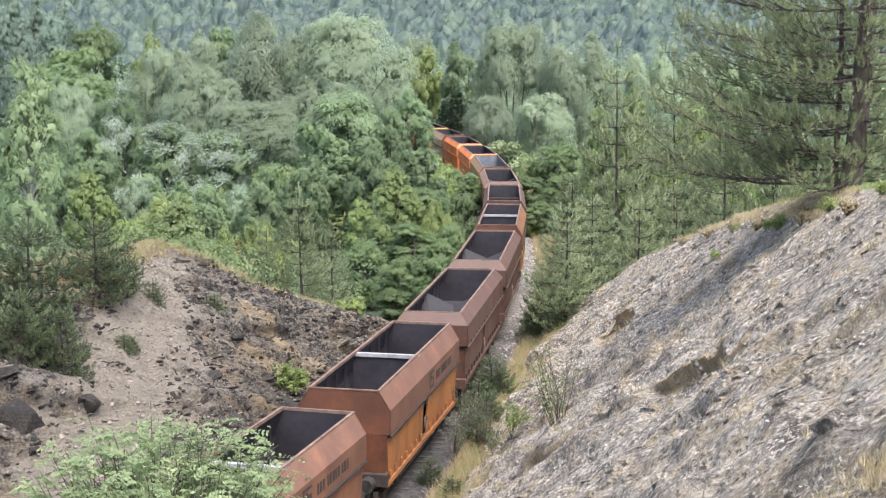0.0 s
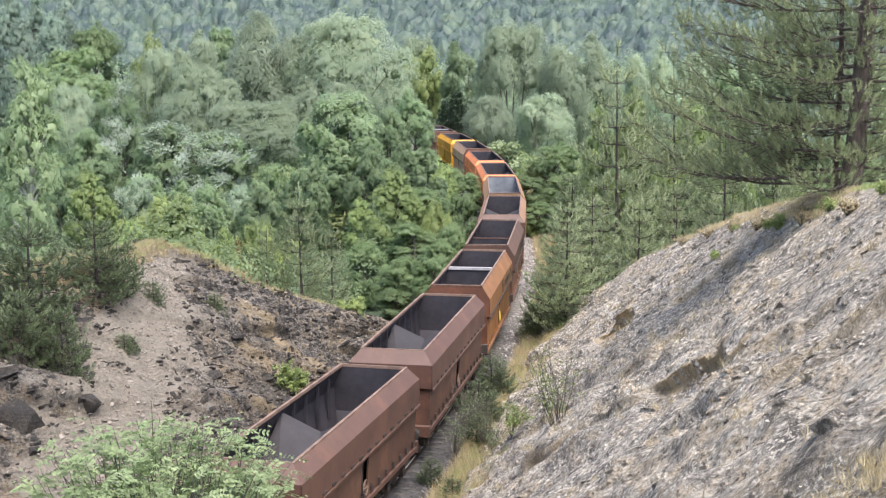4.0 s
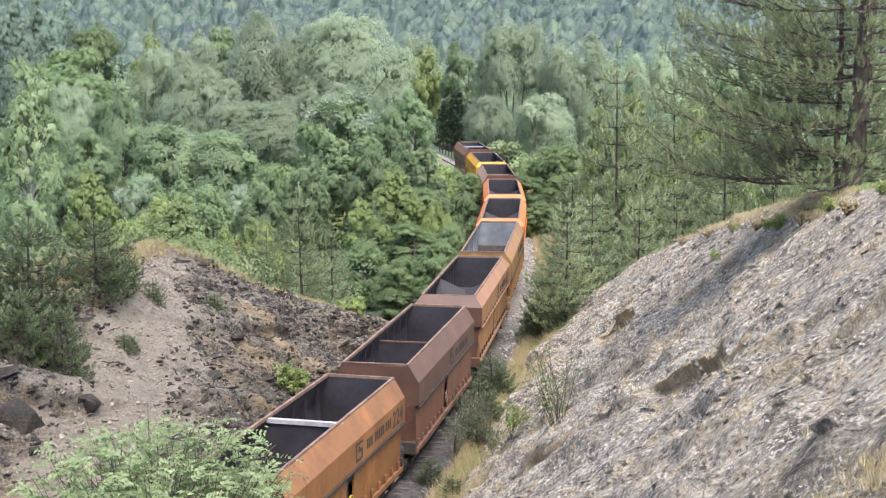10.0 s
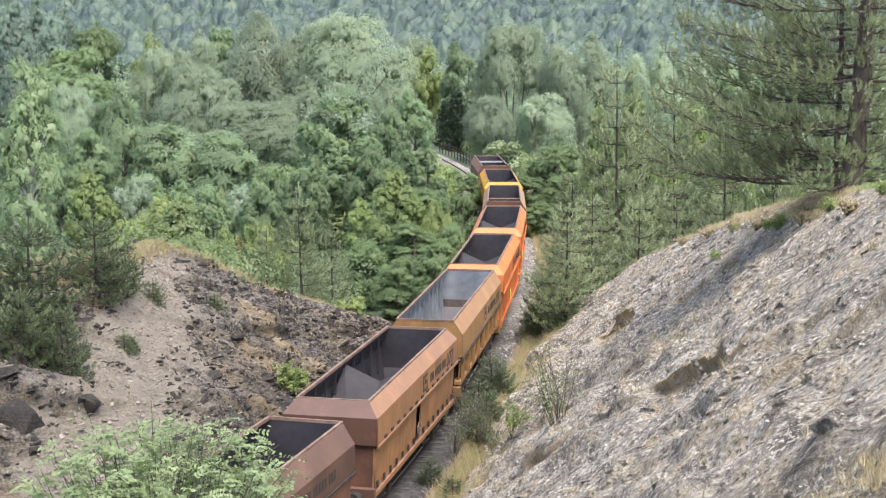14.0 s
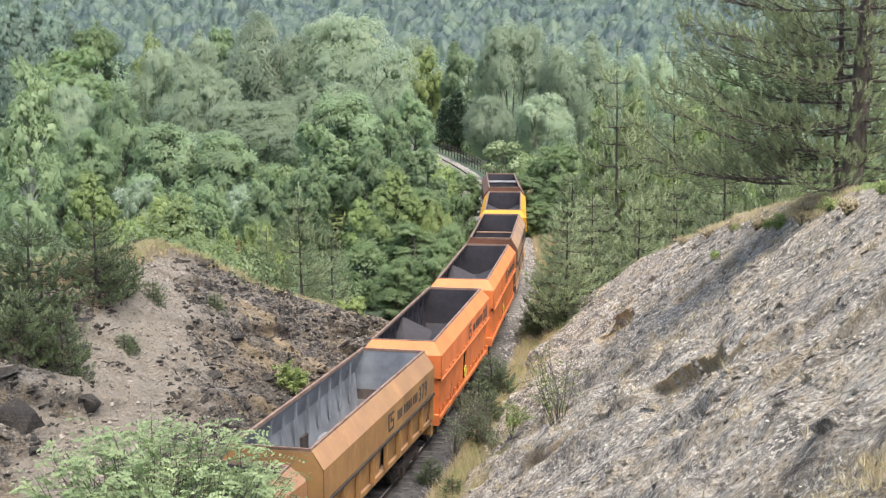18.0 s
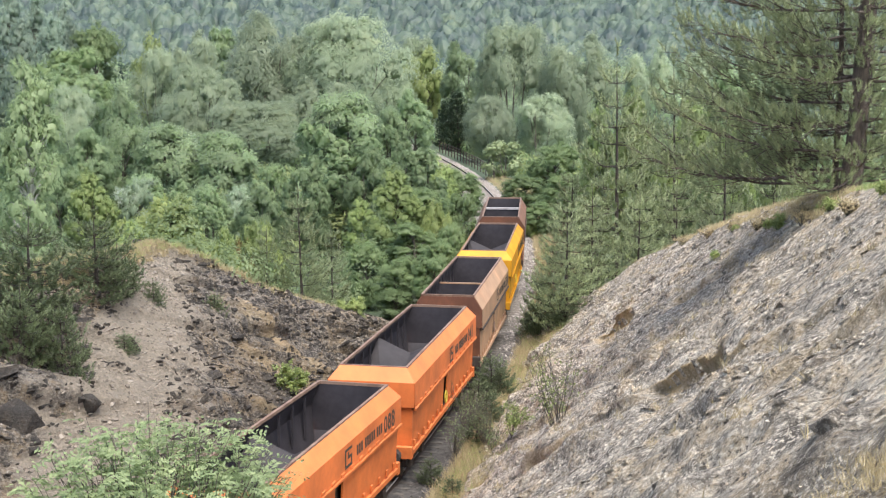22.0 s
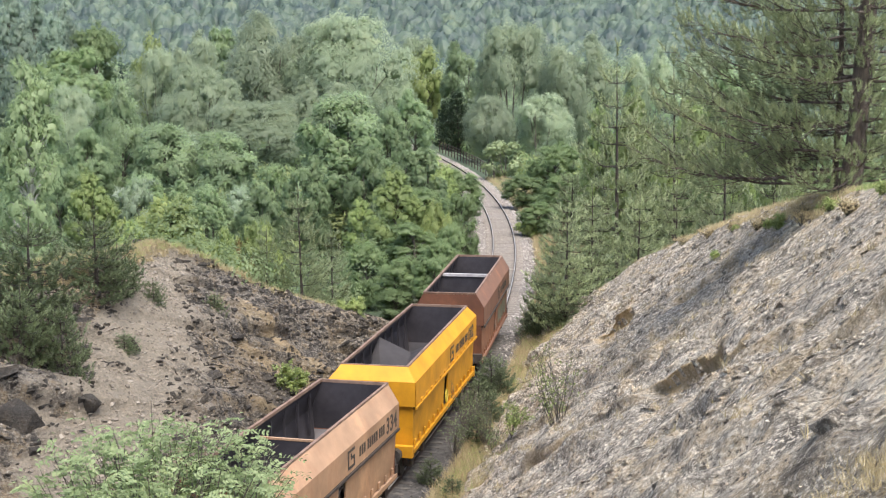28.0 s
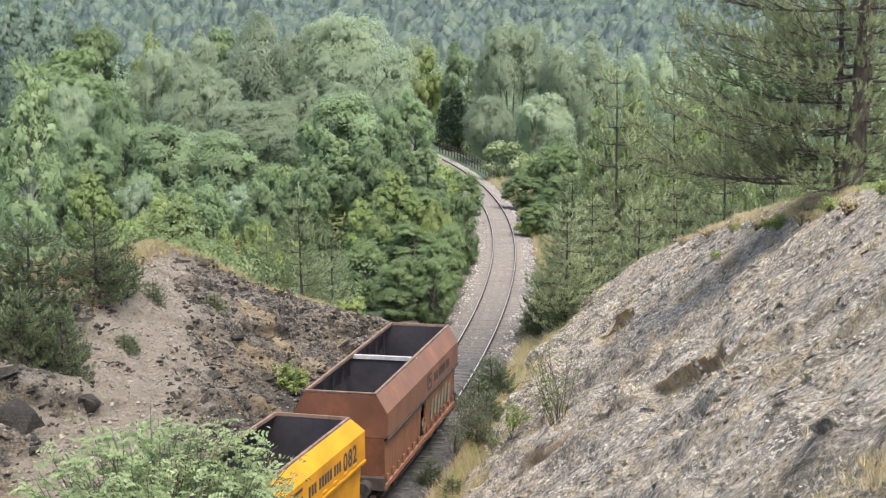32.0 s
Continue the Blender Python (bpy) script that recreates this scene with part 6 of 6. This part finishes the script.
for s_, in_, h in ((-13.4, 1.0, 0.22), (-14.2, 0.9, 0.25), (-15.0, 1.1, 0.2), (-10.0, 1.9, 0.15), (-24.0, 0.2, 0.2), (-27.5, 0.0, 0.25)):
    sapling("weed", tuple(crest_spot(s_, in_)), h, 12, 16, L_LIME, "yellow-green leafy weed on the rock crest", 0.9, 0.08)
for s_, in_, h in ((-8.0, 0.8, 0.3), (-4.0, 0.6, 0.35), (-0.5, 0.5, 0.35), (-12.4, 0.9, 0.3), (-16.6, 0.7, 0.35), (-17.8, 1.0, 0.35), (-23.2, 0.8, 0.3), (-11.0, 0.9, 0.3)):
    sapling("dry_shrub", tuple(crest_spot(s_, in_)), h, 30, 7, L_DRY, "dry brown twiggy shrub on the rock crest", 1.2, 0.05)
for s_, in_, h in ((-8.5, 0.9, 0.2), (-18.5, 0.7, 0.25), (-20.5, 0.7, 0.25)):
    sapling("weed", tuple(crest_spot(s_, in_)), h, 12, 16, L_LIME, "yellow-green leafy weed on the rock crest", 0.9, 0.07)
sapling("weed", (2.2, 45.0, 1.6), 0.9, 10, 18, L_LIME, "yellow-green weed at the foot of the rock", 0.7, 0.09)
sapling("bank_shrub", (-5.6, 51.8, 1.2), 1.1, 14, 40, L_LIME, "bright green shrub at the foot of the bank", 0.7, 0.13)
for x, y, h in ((1.0, 50.0, 1.8), (0.4, 48.0, 1.5), (1.5, 49.2, 1.6), (0.8, 51.6, 1.7), (1.8, 47.6, 1.2)):
    sapling("bare_shrub", (x, y, 0.0), h, 16, 4, L_GREEN, "bare grey twiggy shrub beside the track", 0.45)
clump = np.stack([4.0 + rng.normal(0, 0.22, 60), 12.5 + rng.normal(0, 0.3, 60), np.zeros(60)], 1)
clump[:, 2] = height(clump[:, 0], clump[:, 1], False) + 0.22
grass("dry_grass", clump, 0.11, L_DRY, "tussock of dry pinkish grass on the slab", 40, 0.006)

# foreground bush: pinnate leaves on arching shoots
rng = np.random.default_rng(23)
bush = tagged(new("robinia_bush"), "bushy young robinia with pale green feathered leaves", "bush")
BX, BY = -2.62, 13.2
bz = gz(BX, BY)
wood, CP, CD, CN = [], [], [], []
for k in range(190):
    a = rng.uniform(0, 6.283)
    r = 1.32 * math.sqrt(rng.random())
    top = 10.75 - bz - 0.50 * (r / 1.32) ** 2.2 - rng.random() ** 2 * 1.2
    if rng.random() < 0.07:
        top += 0.22
    tip = np.array((math.cos(a) * r * 1.0, math.sin(a) * r * 0.9, top))
    root = np.array((math.cos(a) * 0.15, math.sin(a) * 0.15, max(0.2, top * 0.35)))
    wood.append(limb(root, tip, 0.016, 0.003, -0.12, 5, 4))
    for j in range(9):
        u = 1 - 0.45 * rng.random() ** 1.4
        st = root + (tip - root) * u
        ph = rng.uniform(0, 6.283)
        d = unit(np.array((math.cos(ph), math.sin(ph), rng.uniform(-0.15, 0.55))))
        ln = rng.uniform(0.16, 0.30)
        nrm = unit(np.array((0, 0, 1.0)) + rng.normal(0, 0.35, 3))
        sd = unit(np.cross(nrm, d))
        for q in range(7):
            c0 = st + d * ln * (0.2 + 0.8 * q / 6) - np.array((0, 0, 0.06 * (q / 6) ** 2))
            for e in (1, -1):
                dd = unit(sd * e + d * 0.45)
                CP.append(c0 + dd * 0.028)
                CD.append(dd)
                CN.append(nrm)
        CP.append(st + d * (ln + 0.03))
        CD.append(d)
        CN.append(nrm)
for k in range(5):
    a = k * 1.3
    wood.append(limb((0, 0, -0.2), (math.cos(a) * 0.3, math.sin(a) * 0.3, 1.6), 0.035, 0.016, 0, 6, 3))
mesh_ob("stem", *joined(wood), M_BARK, bush)
CP, CD, CN = np.array(CP), np.array(CD), np.array(CN)
CN = unit(CN + rng.normal(0, 0.35, CN.shape))
CD = CD - CN * np.sum(CD * CN, 1, keepdims=True)
mesh_ob("leaves", *leaf_quads(CP, CD, CN, 0.062 * rng.uniform(0.7, 1.2, len(CP)), 0.030), L_SHOOT, bush)
bush.matrix_basis = pose(BX, BY, bz)



# leaf sprays whose pale undersides the wind turns up
def spray_mesh(seed):
    r = np.random.default_rng(seed)
    n = 170
    P = r.normal(0, 1, (n, 3)) * (0.42, 0.42, 0.2)
    N = unit(r.normal(0, 0.4, (n, 3)) + (0, 0, 1))
    D = P * (1, 1, 0) + r.normal(0, 0.25, (n, 3))
    D = D - N * np.sum(D * N, 1, keepdims=True)
    L = 0.34 * r.uniform(0.7, 1.3, n)
    up, f = leaf_quads(P, D, N, L, L * 0.26)
    low = up - np.repeat(N, 4, 0) * 0.012
    soft = np.repeat(unit(P * (0.5, 0.5, 0) + N * 0.3 + (0, 0, 0.8)), 4, 0)
    ob = mesh_ob("leaf_spray", np.concatenate([up, low]), np.concatenate([f[:, ::-1], f + len(up)]), L_ROBINIA, normals=np.concatenate([soft, -soft]))
    me = ob.data
    me.materials.append(L_UNDER)
    me.polygons.foreach_set("material_index", np.repeat((0, 1), n).astype(np.int32))
    bpy.data.objects.remove(ob)
    return me


L_UNDER = leaf_mat("pale_leaf_undersides", (0.30, 0.37, 0.29), (0.44, 0.51, 0.42), (0.56, 0.61, 0.52), thru=0.4)
SPRAYS = []
spray_meshes = [spray_mesh(k) for k in range(3)]


def add_sprays(tree, n, turned, low=0.2):
    """Sprays on the side of a crown that the wind meets; turned: seconds between which each lies over, about; low: the least height in the crown, as a share."""
    inv = tree.matrix_basis.to_3x3().normalized().inverted()
    crown = next(o for o in tree.children if o.name.startswith("crown"))
    co = np.empty(len(crown.data.vertices) * 3, dtype=np.float32)
    crown.data.vertices.foreach_get("co", co)
    co = co.reshape(-1, 3)
    toward = np.array(inv @ Vector((0, -0.8, 0.6)))
    mid_ = co.mean(0)
    side = (co - mid_) @ toward
    ok = np.flatnonzero((side > np.quantile(side, 0.72)) & (co[:, 2] > np.quantile(co[:, 2], low)))
    for k in range(n):
        c = co[ok[int(rng.integers(len(ok)))]]
        w = Vector(c - mid_).normalized()
        ob = new("leaf_spray", spray_meshes[k % 3])
        ob.parent = tree
        tagged(ob, kind="stuff")
        p = Vector(c) + w * 0.1
        face = (w + inv @ Vector((0, -0.35, 0.5))).normalized()
        axis = inv @ Vector((1, 0, 0))
        rest = face.to_track_quat("Z", "Y").to_matrix().to_4x4()
        SPRAYS.append((ob, p, rest, axis, [t + rng.normal(0, 1.1) for t in turned], rng.uniform(0, 6.28)))


add_sprays(robinias[0], 34, (-5, 6.5))
add_sprays(robinias[5], 26, (-5, 5.5))
add_sprays(robinias[7], 38, (-5, 7.0))
add_sprays(robinias[13], 12, (-5, 30.0), 0.5)
add_sprays(poplars[0], 30, (-5, 7.5))
add_sprays(robinias[1], 16, (6.0, 14.5), 0.85)
# ---------------------------------------------------------------- what moves
def train_at(t):
    """Where the orange wagon's middle is along the line at t seconds: the train slows slightly."""
    return 91.4 - 4.3 * t - 5.5 * (1 - math.exp(-t / 5))


SLACK = {-10: 0.5, -9: 0.5, -8: 0.5, -7: 0.4, -6: 0.75, -5: 0.5, -4: -0.2, -3: -0.1, -2: -0.2, -1: -0.2, 0: 0.0, 1: -0.1, 2: -0.05, 3: 0.25}   # play in the couplings


def wagon_pose(s):
    a, b_ = track(s - 4)[0], track(s + 4)[0]
    m = (a + b_) / 2
    h = math.atan2(b_.x - a.x, b_.y - a.y)
    tilt = math.atan2(b_.z - a.z, 8.0)
    return Matrix.Translation(m) @ Matrix.Rotation(-h, 4, "Z") @ Matrix.Rotation(tilt, 4, "X")


def motions():
    for n, w in WAGONS.items():
        walk(w, [(k / 2, wagon_pose(train_at(k / 2) + n * PITCH + SLACK[n])) for k in range(65)])
    # gusts lay the leaf sprays over and let them fall back
    for ob, p, rest, axis, (t0, t1), ph in SPRAYS:
        rows = []
        for k in range(65):
            t = k / 2
            over = min(1, max(0, (t - t0) / 1.6)) - min(1, max(0, (t - t1) / 1.6))
            turn_ = 160 * over + 9 * math.sin(1.7 * t + ph)
            rows.append((t, Matrix.Translation(p) @ Matrix.Rotation(radians(turn_), 4, axis) @ rest))
        walk(ob, rows)
    # the wind sways the bush and the poplars a little
    for i, ob in enumerate([bush] + [o for o in scene.collection.objects if o.name.startswith("poplar_tree")]):
        home, size = ob.matrix_basis.copy(), ob.scale.copy()
        home = Matrix.LocRotScale(home.to_translation(), home.to_quaternion(), None)
        k = 0.5 if ob is bush else 0.8
        walk(ob, [(t / 2, home @ pose(0, 0, 0, k * math.sin(t * 1.3 + i), k * math.sin(t * 0.9 + 2 * i + 1), 0)) for t in range(65)])
        ob.scale = size
    for ws in WHEELS:
        home = ws.matrix_basis.translation.copy()
        walk(ws, [(k / 10, Matrix.Translation(home) @ Matrix.Rotation(-(train_at(0) - train_at(k / 10)) / 0.46 % (2 * math.pi), 4, "X")) for k in range(321)])


motions()
